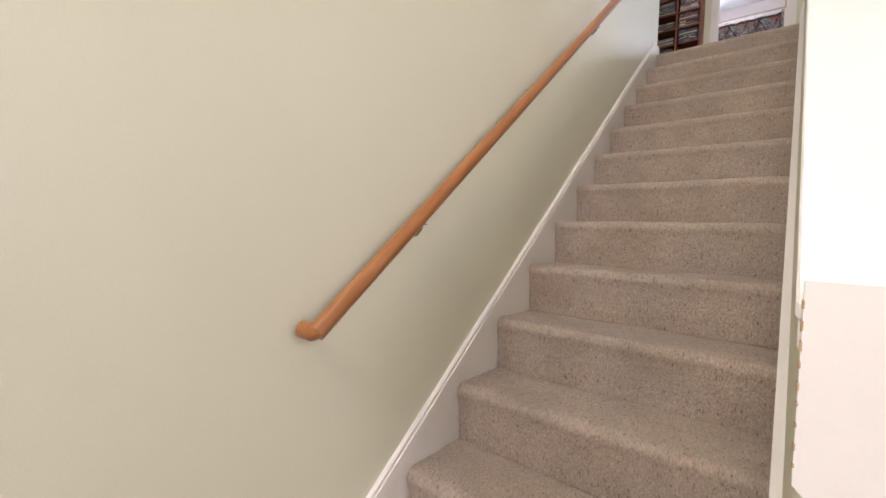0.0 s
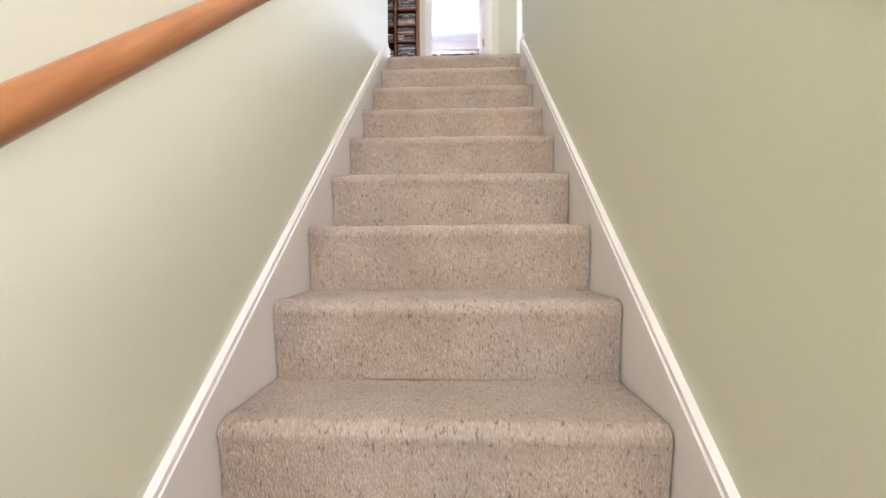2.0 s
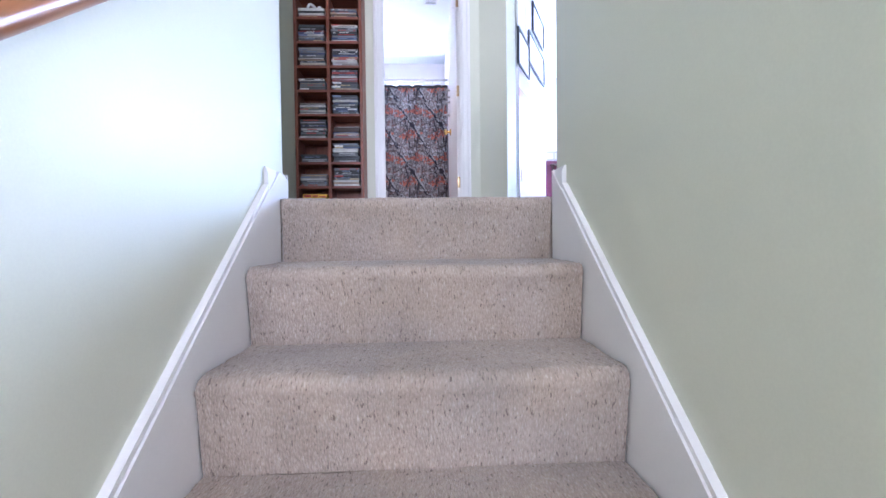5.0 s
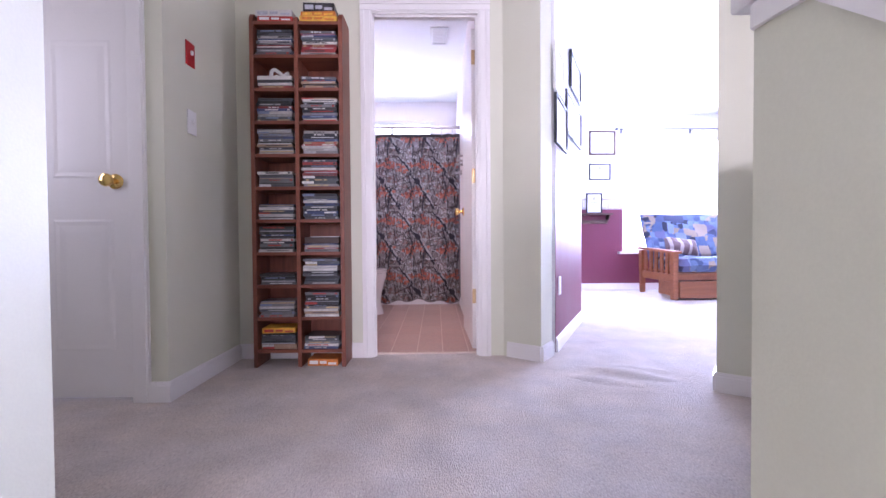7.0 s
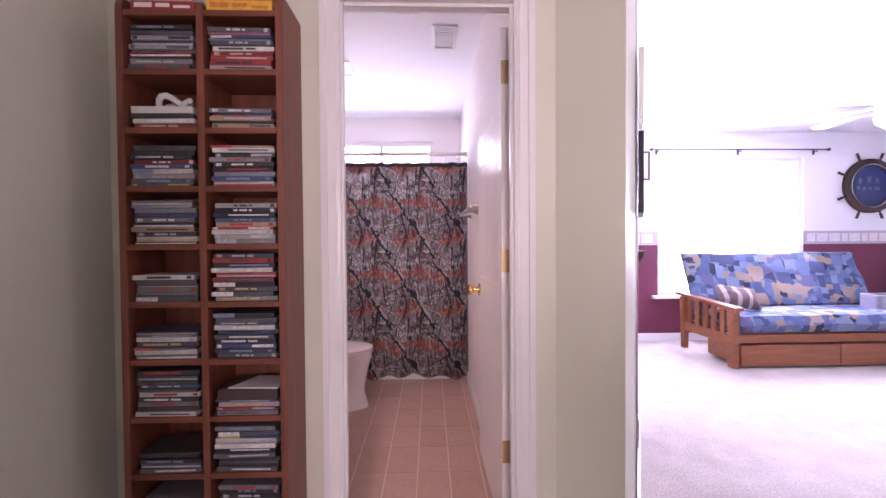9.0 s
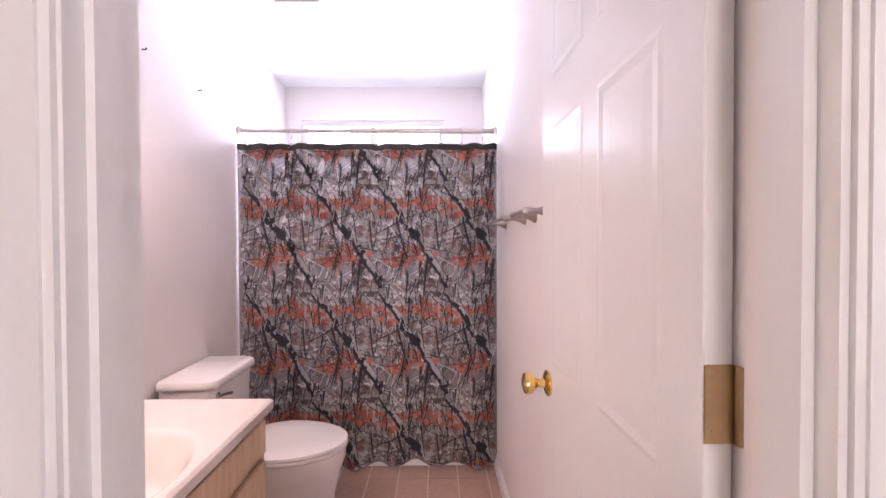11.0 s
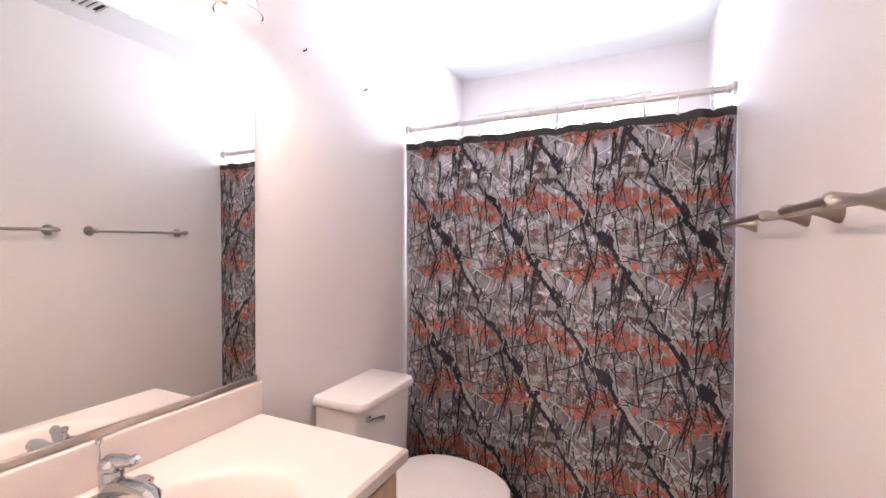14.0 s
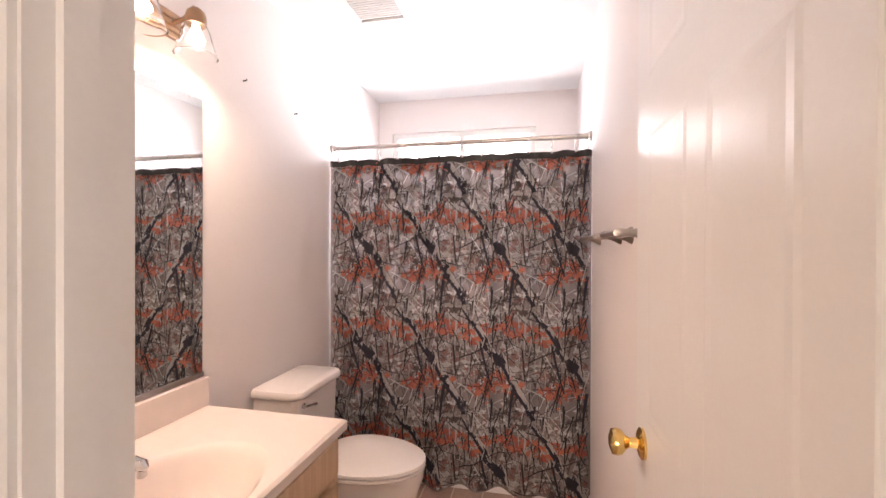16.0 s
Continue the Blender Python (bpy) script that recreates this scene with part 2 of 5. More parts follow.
# ---- the shell ----
setting("wall_stair_west", B(LEFT - 0.12, LEFT, -2.0, WALL_END, LOW, CEIL), GREEN, "pale sage painted stairwell wall with the handrail", "wall")
bm = bmesh.new()
CAP = [(1.345, -1.625), (4.42, 0.985), (KNEE_END, 0.985)]
prism(bm, [(1.345, LOW), (KNEE_END, LOW), (KNEE_END, 0.985), (4.42, 0.985), (1.345, -1.625)], RIGHT, RIGHT + 0.12, "x")
setting("wall_knee", bm, GREEN, "pale sage knee wall sloping along the stairs", "wall")
setting("wall_landing_south", B(-2.7, LEFT - 0.12, WALL_END - 0.12, WALL_END, 0, CEIL), GREEN, "sage wall at the back of the landing", "wall")
# unseen wall; its opening is added only for the landing fill lamp
bm = B(-2.82, -2.7, WALL_END - 0.12, 4.98, 0, CEIL)
box(bm, -2.82, -2.7, 5.42, 5.95, 0, CEIL), box(bm, -2.82, -2.7, 4.98, 5.42, 0, 0.98), box(bm, -2.82, -2.7, 4.98, 5.42, 1.92, CEIL)
setting("wall_landing_west", bm, GREEN, "sage wall at the end of the landing", "wall")
bm = B(-2.7, -2.40, 5.83, 5.95, 0, CEIL)
box(bm, -1.63, -1.48, 5.83, 5.95, 0, CEIL), box(bm, -2.40, -1.63, 5.83, 5.95, DOOR_TOP, CEIL)
setting("wall_closet", bm, GREEN, "sage wall round the closed white door", "wall")
setting("wall_recess", B(-1.60, -1.48, 5.95, HALL_Y, 0, CEIL), GREEN, "short sage wall with two switch plates", "wall")
bm = B(-1.60, DOOR_W, HALL_Y, BATH_S, 0, CEIL)
box(bm, DOOR_E, 0.10, HALL_Y, BATH_S, 0, CEIL), box(bm, DOOR_W, DOOR_E, HALL_Y, BATH_S, DOOR_TOP, CEIL)
setting("wall_bath_front", bm, GREEN, "sage wall round the bathroom doorway", "wall")
bm = bmesh.new()
d = DIAG_B - DIAG_A
run_wall(bm, DIAG_A, DIAG_A + d * 0.185, 0.17, 0, CEIL), run_wall(bm, DIAG_A + d * 0.838, DIAG_B, 0.12, 0, CEIL)
setting("wall_diagonal", bm, GREEN, "sage angled wall with a wide opening to the far room", "wall")
GUARD_A, GUARD_B = DIAG_B, Vector((RIGHT + 0.125, KNEE_END - 0.02))
bm = run_wall(bmesh.new(), GUARD_A, GUARD_B, 0.11, -0.28, 1.0)
setting("wall_guard", bm, GREEN, "low sage guard wall between landing and entry hall", "wall")
# entry hall below and the tall space beside the stairs
bm = B(1.12, 4.12, 5.595, 5.715, LOW, CEIL)
box(bm, RIGHT + 0.14, 1.10, WALL_END - 0.06, WALL_END, LOW, -0.28)
setting("wall_foyer_north", bm, WHITE_WALL, "white wall of the tall entry hall", "wall")
# the hole here is added to match the foyer fill lamp, out of view
bm = B(4.0, 4.12, -2.0, -1.0, LOW, CEIL)
box(bm, 4.0, 4.12, 1.0, 5.595, LOW, CEIL), box(bm, 4.0, 4.12, -1.0, 1.0, LOW, -1.0), box(bm, 4.0, 4.12, -1.0, 1.0, 0.6, CEIL)
setting("wall_foyer_east", bm, WHITE_WALL, "white wall of the tall entry hall", "wall")
# unseen wall, gaps invented behind the front and entry fill lamps
bm = B(LEFT - 0.14, 0.6, -2.12, -2.0, LOW, LOW + 0.4)
box(bm, 0.6, 4.12, -2.12, -2.0, LOW, 0.75), box(bm, LEFT - 0.14, 0.6, -2.12, -2.0, -0.2, 0.75), box(bm, LEFT - 0.14, -0.78, -2.12, -2.0, 0.75, CEIL)
box(bm, 0.88, 4.12, -2.12, -2.0, 0.75, CEIL), box(bm, -0.78, 0.88, -2.12, -2.0, 2.25, CEIL)
setting("wall_entry", bm, WHITE_WALL, "white unseen wall with openings added for the fill lamps", "wall")
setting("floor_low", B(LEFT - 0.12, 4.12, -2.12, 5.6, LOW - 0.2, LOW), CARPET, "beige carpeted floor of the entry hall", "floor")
# upper floor
bm = B(-2.82, 1.02, nose(0) + 0.03, 6.58, -0.28, 0)
box(bm, 1.02, 6.62, 5.62, 9.8, -0.28, 0), box(bm, 0.07, 1.02, 6.58, 9.8, -0.28, 0)
setting("floor", bm, CARPET_PALE, "pale beige carpeted floor of the landing and far room", "floor")
setting("ceiling", B(-2.85, 6.65, -2.15, 9.95, CEIL, CEIL + 0.15), CEILING, "white painted ceiling", "ceiling")
# bathroom
setting("wall_bath_west", B(BATH_W - 0.12, BATH_W, BATH_S, BATH_N + 0.12, 0, CEIL), BATH_PAINT, "pale pinkish white bathroom wall behind the mirror", "wall")
setting("wall_bath_east", B(BATH_E, BATH_E + 0.10, BATH_S, BATH_N + 0.12, 0, CEIL), BATH_PAINT, "pale pinkish white bathroom wall with towel bars", "wall")
bm = B(BATH_W, DOOR_W - 0.07, BATH_S, BATH_S + 0.006, 0, CEIL)
box(bm, DOOR_W - 0.07, BATH_E, BATH_S, BATH_S + 0.006, DOOR_TOP + 0.07, CEIL)
setting("wall_bath_south", bm, BATH_PAINT, "pale painted inner side of the bathroom front wall", "wall")
bm = bmesh.new()
loops = [[bm.verts.new((x, y, z)) for x, z in q] for y in (BATH_N, BATH_N + 0.12) for q in (((BATH_W, 0), (BATH_E, 0), (BATH_E, CEIL), (BATH_W, CEIL)), ((-1.38, 1.25), (-0.32, 1.25), (-0.32, 2.2), (-1.38, 2.2)))]
for a, b in ((0, 1), (1, 3), (3, 2), (2, 0)):
    for k in range(4):
        bm.faces.new((loops[a][k], loops[a][(k + 1) % 4], loops[b][(k + 1) % 4], loops[b][k]))
setting("wall_bath_north", bm, BATH_PAINT, "pale wall with the small window above the bathtub", "wall")
# far room
bm = B(0.95, 2.30, WIN_Y, WIN_Y + 0.12, 0, CEIL)
box(bm, 4.05, 6.62, WIN_Y, WIN_Y + 0.12, 0, CEIL), box(bm, 2.30, 4.05, WIN_Y, WIN_Y + 0.12, 0, 0.53), box(bm, 2.30, 4.05, WIN_Y, WIN_Y + 0.12, 2.14, CEIL)
setting("wall_window", bm, WHITE_WALL, "white upper wall with the large window", "wall")
bm = bmesh.new()
run_wall(bm, PURPLE_A, PURPLE_B, 0.11, 0, CEIL)
box(bm, 0.83, 0.947, 7.58, WIN_Y, 0, CEIL)
setting("wall_plum", bm, WHITE_WALL, "white upper wall hung with frames above plum paint", "wall")
setting("wall_far_east", B(6.5, 6.62, 5.62, WIN_Y, 0, CEIL), WHITE_WALL, "white wall closing the far room", "wall")
setting("wall_far_south", B(4.12, 6.5, 5.60, 5.72, 0, CEIL), WHITE_WALL, "white wall closing the far room behind", "wall")
# emissive panel, stands in for blown-out daylight behind the panes
setting("backdrop", B(-3, 8, 13.5, 13.6, -2, 8), glow_mat("outdoor_glow", (0.90, 0.95, 1.0), 5.0), "glowing panel for the overexposed daylight outside the windows", "backdrop")

# ---- stairs ----
stairs = thing("staircase", "straight carpeted staircase between white skirting boards", "stairs", kind="structure")


def step_mesh(k):
    """Carpet over one tread with its rounded nosing and the riser below, with an uneven pile."""
    y1, z1 = nose(k), -RISE * k
    back = WALL_END + 0.0 if k == 0 else nose(k - 1) + 0.022
    prof = [(back - (back - y1 - 0.03) * i / 26, z1) for i in range(27)]
    prof += [(y1 + 0.03 - 0.03 * math.sin(a), z1 - 0.03 + 0.03 * math.cos(a)) for a in (math.pi * i / 16 for i in range(1, 11))]
    ye, ze = prof[-1]
    prof += [(ye + (y1 + 0.022 - ye) * (i / 22) ** 0.7, ze + (-RISE * (k + 1) - ze) * i / 22) for i in range(1, 23)]
    cols, rng = 136, random.Random(k)
    verts, faces = [], []
    for i, (y, z) in enumerate(prof):
        p, q = prof[max(i - 1, 0)], prof[min(i + 1, len(prof) - 1)]
        ny, nz = -(q[1] - p[1]), (q[0] - p[0])
        ln = math.hypot(ny, nz) or 1
        ny, nz = ny / ln, nz / ln
        if nz < -0.01 or ny > 0.01:
            ny, nz = -ny, -nz
        for j in range(cols):
            u = j / (cols - 1)
            x = LEFT + 0.021 + (RIGHT - LEFT - 0.042) * u
            h = (noise.noise((x * 38, y * 38, z * 38 + k)) * 0.0022 + noise.noise((x * 7, y * 7, z * 7)) * 0.003 + rng.uniform(-0.0014, 0.0014))
            verts.append((x, y + ny * h, z + nz * h))
    for i in range(len(prof) - 1):
        for j in range(cols - 1):
            a = i * cols + j
            faces.append((a, a + 1, a + cols + 1, a + cols))
    me = bpy.data.meshes.new("step")
    me.from_pydata(verts, [], faces)
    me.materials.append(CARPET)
    me.polygons.foreach_set("use_smooth", [True] * len(faces))
    me.update()
    return me


for k in range(STEPS):
    ob = new("step", step_mesh(k))
    ob.parent = stairs
body = bmesh.new()
pts = [(WALL_END, LOW), (WALL_END, -0.02)] + [q for k in range(STEPS) for q in ((nose(k) + 0.034, -RISE * k - 0.02), (nose(k) + 0.034, -RISE * (k + 1) - 0.02))]
pts[-1] = (pts[-1][0], LOW)
prism(body, pts, LEFT + 0.02, RIGHT - 0.02, "x")
part("stair_core", body, mat("stair_underside", (0.4, 0.33, 0.25), 0.8), stairs)
SLOPE = RISE / RUN
for name, x0, s in (("skirting_board_west", LEFT, 1), ("skirting_board_east", RIGHT, -1)):
    base = thing(name, "white painted stair skirting with a moulded top edge", "skirting board", kind="structure")
    line = lambda y, up: (y, -RISE + (y - nose(1)) * SLOPE + up + 0.007)
    bm = bmesh.new()
    ya, yb = 1.30, 4.50
    prism(bm, [line(ya, -0.34), line(yb, -0.34), (yb, 0.085), (4.40, line(4.40, 0.055)[1]), line(ya, 0.055)], min(x0, x0 + s * 0.018), max(x0, x0 + s * 0.018), "x")
    part("board", bm, TRIM, base)
    for up, w, o in ((0.047, 0.042, 0.0215), (0.077, 0.014, 0.017)):
        bm = bmesh.new()
        prism(bm, [line(ya, up - w / 2), line(4.40, up - w / 2), line(4.40, up + w / 2), line(ya, up + w / 2)], min(x0, x0 + s * o), max(x0, x0 + s * o), "x")
        part("moulding", bm, TRIM, base)

# ---- more materials ----
OAK = wood_mat("honey_oak", (0.25, 0.092, 0.028), (0.37, 0.155, 0.056), 1, 0.3, 14.0, -40.9)
CHERRY = wood_mat("cherry_veneer", (0.15, 0.043, 0.024), (0.25, 0.078, 0.042), 2, 0.42)
CHERRY_FLAT = wood_mat("cherry_veneer_flat", (0.15, 0.043, 0.024), (0.25, 0.078, 0.042), 0, 0.42)
FUTON_WOOD = wood_mat("futon_wood", (0.20, 0.062, 0.022), (0.30, 0.105, 0.04), 0, 0.38)
CABINET_WOOD = wood_mat("pale_maple", (0.55, 0.37, 0.23), (0.68, 0.49, 0.33), 2, 0.4)
HINGE = mat("dull_brass", (0.50, 0.36, 0.20), 0.34, 1.0, grain=90, stain=20, vary=0.1, bump=0.03)
BRASS = mat("polished_brass", (0.86, 0.60, 0.22), 0.16, 1.0, grain=90, stain=20, vary=0.06, bump=0.02)
CHROME = mat("chrome", (0.55, 0.56, 0.57), 0.08, 1.0, grain=90, stain=14, vary=0.04, bump=0.01)
NICKEL = mat("brushed_nickel", (0.47, 0.42, 0.385), 0.3, 1.0, grain=160, stain=14, vary=0.06, bump=0.03)
BRONZE = mat("antique_bronze", (0.42, 0.27, 0.17), 0.3, 1.0, grain=120, stain=14, vary=0.1, bump=0.04)
BLACK = mat("black_lacquer", (0.015, 0.015, 0.017), 0.35, grain=90, stain=9, vary=0.15, bump=0.03)
IRON = mat("dark_iron", (0.09, 0.09, 0.10), 0.45, 0.8, grain=90, stain=9, vary=0.15, bump=0.05)
PORCELAIN = mat("porcelain", (0.80, 0.755, 0.735), 0.10, grain=60, stain=5, vary=0.015, bump=0.0)
MARBLE = mat("cream_cultured_marble", (0.80, 0.70, 0.645), 0.16, grain=25, stain=4, vary=0.025, bump=0.0)
PLASTIC = mat("white_plastic", (0.78, 0.77, 0.74), 0.35, grain=120, stain=9, vary=0.02, bump=0.02)
RED = mat("red_plate", (0.42, 0.02, 0.02), 0.35, grain=120, stain=9, vary=0.1, bump=0.02)
PAPER = mat("off_white_paper", (0.80, 0.79, 0.77), 0.8, grain=50, stain=9, vary=0.03, bump=0.02)
GREY_INK = mat("grey_ink", (0.42, 0.42, 0.44), 0.8, grain=50, stain=9, vary=0.1, bump=0.02)
GROUT = mat("pale_grout", (0.72, 0.59, 0.51), 0.9, grain=120, stain=9, vary=0.08, bump=0.2)
TILE = mat("terracotta_tile", (0.5, 0.3, 0.22), 0.38, grain=45, stain=9, vary=0.12, bump=0.1,
           random_hue=[(0.50, 0.325, 0.255), (0.485, 0.31, 0.24), (0.51, 0.335, 0.265), (0.475, 0.30, 0.23), (0.50, 0.32, 0.25)])
CASE = mat("media_case", (0.05, 0.05, 0.06), 0.32, grain=160, stain=30, vary=0.25, bump=0.05,
           random_hue=[(0.03, 0.03, 0.035), (0.06, 0.065, 0.085), (0.16, 0.16, 0.17), (0.34, 0.32, 0.31), (0.03, 0.03, 0.04), (0.20, 0.04, 0.04), (0.06, 0.08, 0.17),
                       (0.50, 0.48, 0.45), (0.045, 0.045, 0.045), (0.34, 0.05, 0.05), (0.10, 0.10, 0.11), (0.36, 0.25, 0.17), (0.08, 0.09, 0.10), (0.62, 0.60, 0.57), (0.22, 0.21, 0.22)])
SPINE = mat("spine_print", (0.6, 0.6, 0.6), 0.4, grain=300, stain=90, vary=0.5, bump=0.0,
            random_hue=[(0.62, 0.62, 0.62), (0.40, 0.40, 0.43), (0.5, 0.38, 0.20), (0.40, 0.05, 0.04), (0.68, 0.67, 0.64), (0.20, 0.24, 0.36), (0.45, 0.45, 0.45), (0.05, 0.05, 0.055), (0.10, 0.10, 0.11)])


def glass_mat(name, tint=(1, 1, 1), rough=0.0):
    m, n, l, b = nodes_of(name)
    b.inputs["Base Color"].default_value = (*tint, 1)
    b.inputs["Transmission Weight"].default_value, b.inputs["Roughness"].default_value, b.inputs["IOR"].default_value = 1.0, rough, 1.45
    return m


def mirror_mat():
    m, n, l, b = nodes_of("silvered_mirror")
    b.inputs["Base Color"].default_value, b.inputs["Metallic"].default_value, b.inputs["Roughness"].default_value = (0.86, 0.88, 0.865, 1), 1, 0.012
    return m


GLASS, MIRROR = glass_mat("clear_glass"), mirror_mat()

# ---- trim of the landing ----
BASE_H = 0.088


def baseboard(a, b, side=1, h=BASE_H, z=0.0):
    """A moulded board along a wall face from a to b; the wall lies to its left."""
    a, b = Vector(a), Vector(b)
    d = (b - a).normalized()
    n = Vector((d.y, -d.x)) * side
    bm = bmesh.new()
    for t, z0, z1 in ((0.014, 0.0, h - 0.016), (0.010, h - 0.016, h - 0.006), (0.006, h - 0.006, h)):
        prism(bm, [a, b, b + n * t, a + n * t], z + z0, z + z1)
    return setting("baseboard", bm, TRIM, "white painted wooden baseboard along the wall", "baseboard")


baseboard((-2.7, 5.83), (-2.475, 5.83))
baseboard((-1.565, 5.83), (-1.466, 5.83))
baseboard((-1.48, 5.83), (-1.48, HALL_Y - 0.014))
baseboard((-1.48, HALL_Y), (DOOR_W - 0.066, HALL_Y))
e1, e2 = DIAG_A + d * 0.185, DIAG_A + d * 0.838
baseboard(DIAG_A + d * 0.02, e1)
dn = Vector((-d.normalized().y, d.normalized().x))
baseboard(e1, e1 + dn * 0.17)
baseboard(e2 + dn * 0.12, e2)
baseboard(e2, DIAG_B)
baseboard(GUARD_A, GUARD_B)
baseboard((LEFT, WALL_END), (LEFT, 4.41), -1)
baseboard((LEFT - 0.12, WALL_END), (LEFT + 0.014, WALL_END), -1)
baseboard((RIGHT + 0.12, KNEE_END), (RIGHT - 0.014, KNEE_END))
baseboard((RIGHT, KNEE_END), (RIGHT, 4.41))
baseboard((-2.7, WALL_END), (LEFT - 0.12, WALL_END), -1)


def casing(name, x0, x1, top, y, out, w=0.082):
    """Moulded door casing on the face y, standing out by out."""
    base = thing(name, "white moulded casing round the doorway", "door casing", kind="structure")
    s = 1 if out > 0 else -1
    for nm, a, b, c, e in (("jamb_casing", x0 - w, x0, 0, top), ("jamb_casing", x1, x1 + w, 0, top), ("head_casing", x0 - w, x1 + w, top, top + w)):
        steps = ((0, 0), (0, 0.010), (0.12, 0.011), (0.13, 0.014), (0.60, 0.014), (0.63, 0.019), (0.88, 0.019), (0.91, 0.010), (1, 0.010), (1, 0))
        if nm == "head_casing":
            bm = prism(bmesh.new(), [(y + s * t, c + f * w) for f, t in steps], a, b, "x")
        else:
            bm = prism(bmesh.new(), [((b - f * w) if a < x0 else (a + f * w), y + s * t) for f, t in steps], c, e)
        part(nm, bm, TRIM, base)
    return base


casing("door_casing_hall", DOOR_W, DOOR_E, DOOR_TOP, HALL_Y, -1, 0.066)
casing("door_casing_closet", -2.40, -1.63, DOOR_TOP, 5.83, -1, 0.075)
bm = B(DOOR_W, DOOR_W + 0.004, HALL_Y - 0.004, BATH_S + 0.003, 0, DOOR_TOP)
box(bm, DOOR_E - 0.008, DOOR_E, HALL_Y - 0.004, BATH_S + 0.003, 0, DOOR_TOP), box(bm, DOOR_W + 0.008, DOOR_E - 0.008, HALL_Y - 0.004, BATH_S + 0.003, DOOR_TOP - 0.008, DOOR_TOP)
box(bm, DOOR_W + 0.004, DOOR_W + 0.012, 6.518, 6.545, 0, DOOR_TOP - 0.008), box(bm, DOOR_W + 0.02, DOOR_E - 0.02, 6.518, 6.545, DOOR_TOP - 0.02, DOOR_TOP - 0.008)
box(bm, DOOR_E - 0.020, DOOR_E - 0.008, 6.518, 6.545, 0, DOOR_TOP - 0.008)
setting("door_jamb", bm, TRIM, "white door lining with its stop", "door frame")
bm = B(DOOR_W - 0.07, BATH_E, BATH_S + 0.006, BATH_S + 0.018, DOOR_TOP, DOOR_TOP + 0.07)
setting("trim_bath_door", bm, TRIM, "white casing on the inner side of the doorway", "trim")


def panel_door(name, w, h, label, panels, at, turn, group=""):
    """A moulded panel door hung at its local origin, opening face towards -y."""
    door = thing(name, label, "door", at, turn, group, kind="structure")
    bm = B(0, w, -0.0175, 0.0175, 0.012, h, bevel=0.002)
    part("slab", bm, TRIM, door)
    for x0, x1, z0, z1 in panels:
        for s in (-1, 1):
            bm = bmesh.new()
            rings = []
            for inset, dy in ((0, 0.0176), (0.010, 0.0192), (0.026, 0.0178), (0.055, 0.0190)):
                rings.append([bm.verts.new((x, s * dy, z)) for x, z in ((x0 + inset, z0 + inset), (x1 - inset, z0 + inset), (x1 - inset, z1 - inset), (x0 + inset, z1 - inset))])
            for a, b in zip(rings, rings[1:]):
                for i in range(4):
                    bm.faces.new((a[i], a[(i + 1) % 4], b[(i + 1) % 4], b[i]))
            bm.faces.new(rings[-1])
            part("panel", bm, TRIM, door)
    return door


def knob_on(door, x, z, sides=(-1, 1)):
    for s in sides:
        m = pose(x, s * 0.0176, z, -90 * s)
        prof = [(0.033, 0), (0.033, 0.005), (0.027, 0.009), (0.012, 0.013), (0.011, 0.03), (0.017, 0.037), (0.026, 0.045), (0.0285, 0.055), (0.026, 0.064), (0.014, 0.069), (0.004, 0.070)]
        kb = part("door_knob", lathe(bmesh.new(), prof, m), BRASS, door, "polished brass knob with a round rose", True)
    return kb


def two_columns(w, rows):
    return [(a, b, z0, z1) for z0, z1 in rows for a, b in ((0.085, w / 2 - 0.035), (w / 2 + 0.035, w - 0.085))]


ROWS6 = ((0.22, 0.80), (0.98, 1.58), (1.70, 1.90))
bath_door = panel_door("bathroom_door", 0.675, 2.02, "open white six panel door with brass hinges and knob", two_columns(0.675, ROWS6), (-0.060, 6.628, 0), 91.0)
knob_on(bath_door, 0.615, 0.922)
for z in (0.30, 1.06, 1.80):
    hg = bmesh.new()
    tube(hg, [(-0.008, -0.0205, z), (-0.008, -0.0205, z + 0.09)], 0.006, 8)
    box(hg, -0.0025, 0.0, -0.017, 0.017, z, z + 0.09)
    for q in (0.015, 0.045, 0.075):
        lathe(hg, [(0.004, 0), (0.004, 0.001)], pose(-0.0026, 0.006 if q != 0.045 else -0.004, z + q, 0, -90, 0), 8)
    part("hinge", hg, HINGE, bath_door, "brass butt hinge with screws")
closet = panel_door("closet_door", 0.762, 2.03, "closed white panel door with a brass knob", two_columns(0.762, ROWS6), (-2.396, 5.868, 0), 0)
knob_on(closet, 0.69, 0.965, (-1,))
bm = B(DOOR_W, DOOR_E, 6.552, 6.582, 0.0, 0.006, bevel=0.002)
setting("trim_threshold", bm, mat("pale_threshold", (0.66, 0.55, 0.46), 0.5), "pale strip between carpet and tile", "trim")

# cap of the knee wall with its rough painted end
cap = thing("knee_wall_cap", "white painted board capping the sloping knee wall", "wall cap", kind="structure")
for nm, x0, x1, up, th in (("cap_board", RIGHT - 0.010, RIGHT + 0.145, 0.0, 0.022), ("cap_moulding", RIGHT - 0.007, RIGHT, -0.035, 0.033)):
    bm = bmesh.new()
    lo = [(y, z + up) for y, z in CAP]
    hi = [(y, z + up + th) for y, z in CAP]
    if nm == "cap_board":
        lo[-1], hi[-1] = (KNEE_END + 0.03, lo[-1][1]), (KNEE_END + 0.03, hi[-1][1])
    prism(bm, lo + hi[::-1], x0, x1, "x")
    bmesh.ops.bevel(bm, geom=bm.edges[:], offset=0.003, segments=1, affect="EDGES")
    part(nm, bm, TRIM, cap)
bm = bmesh.new()
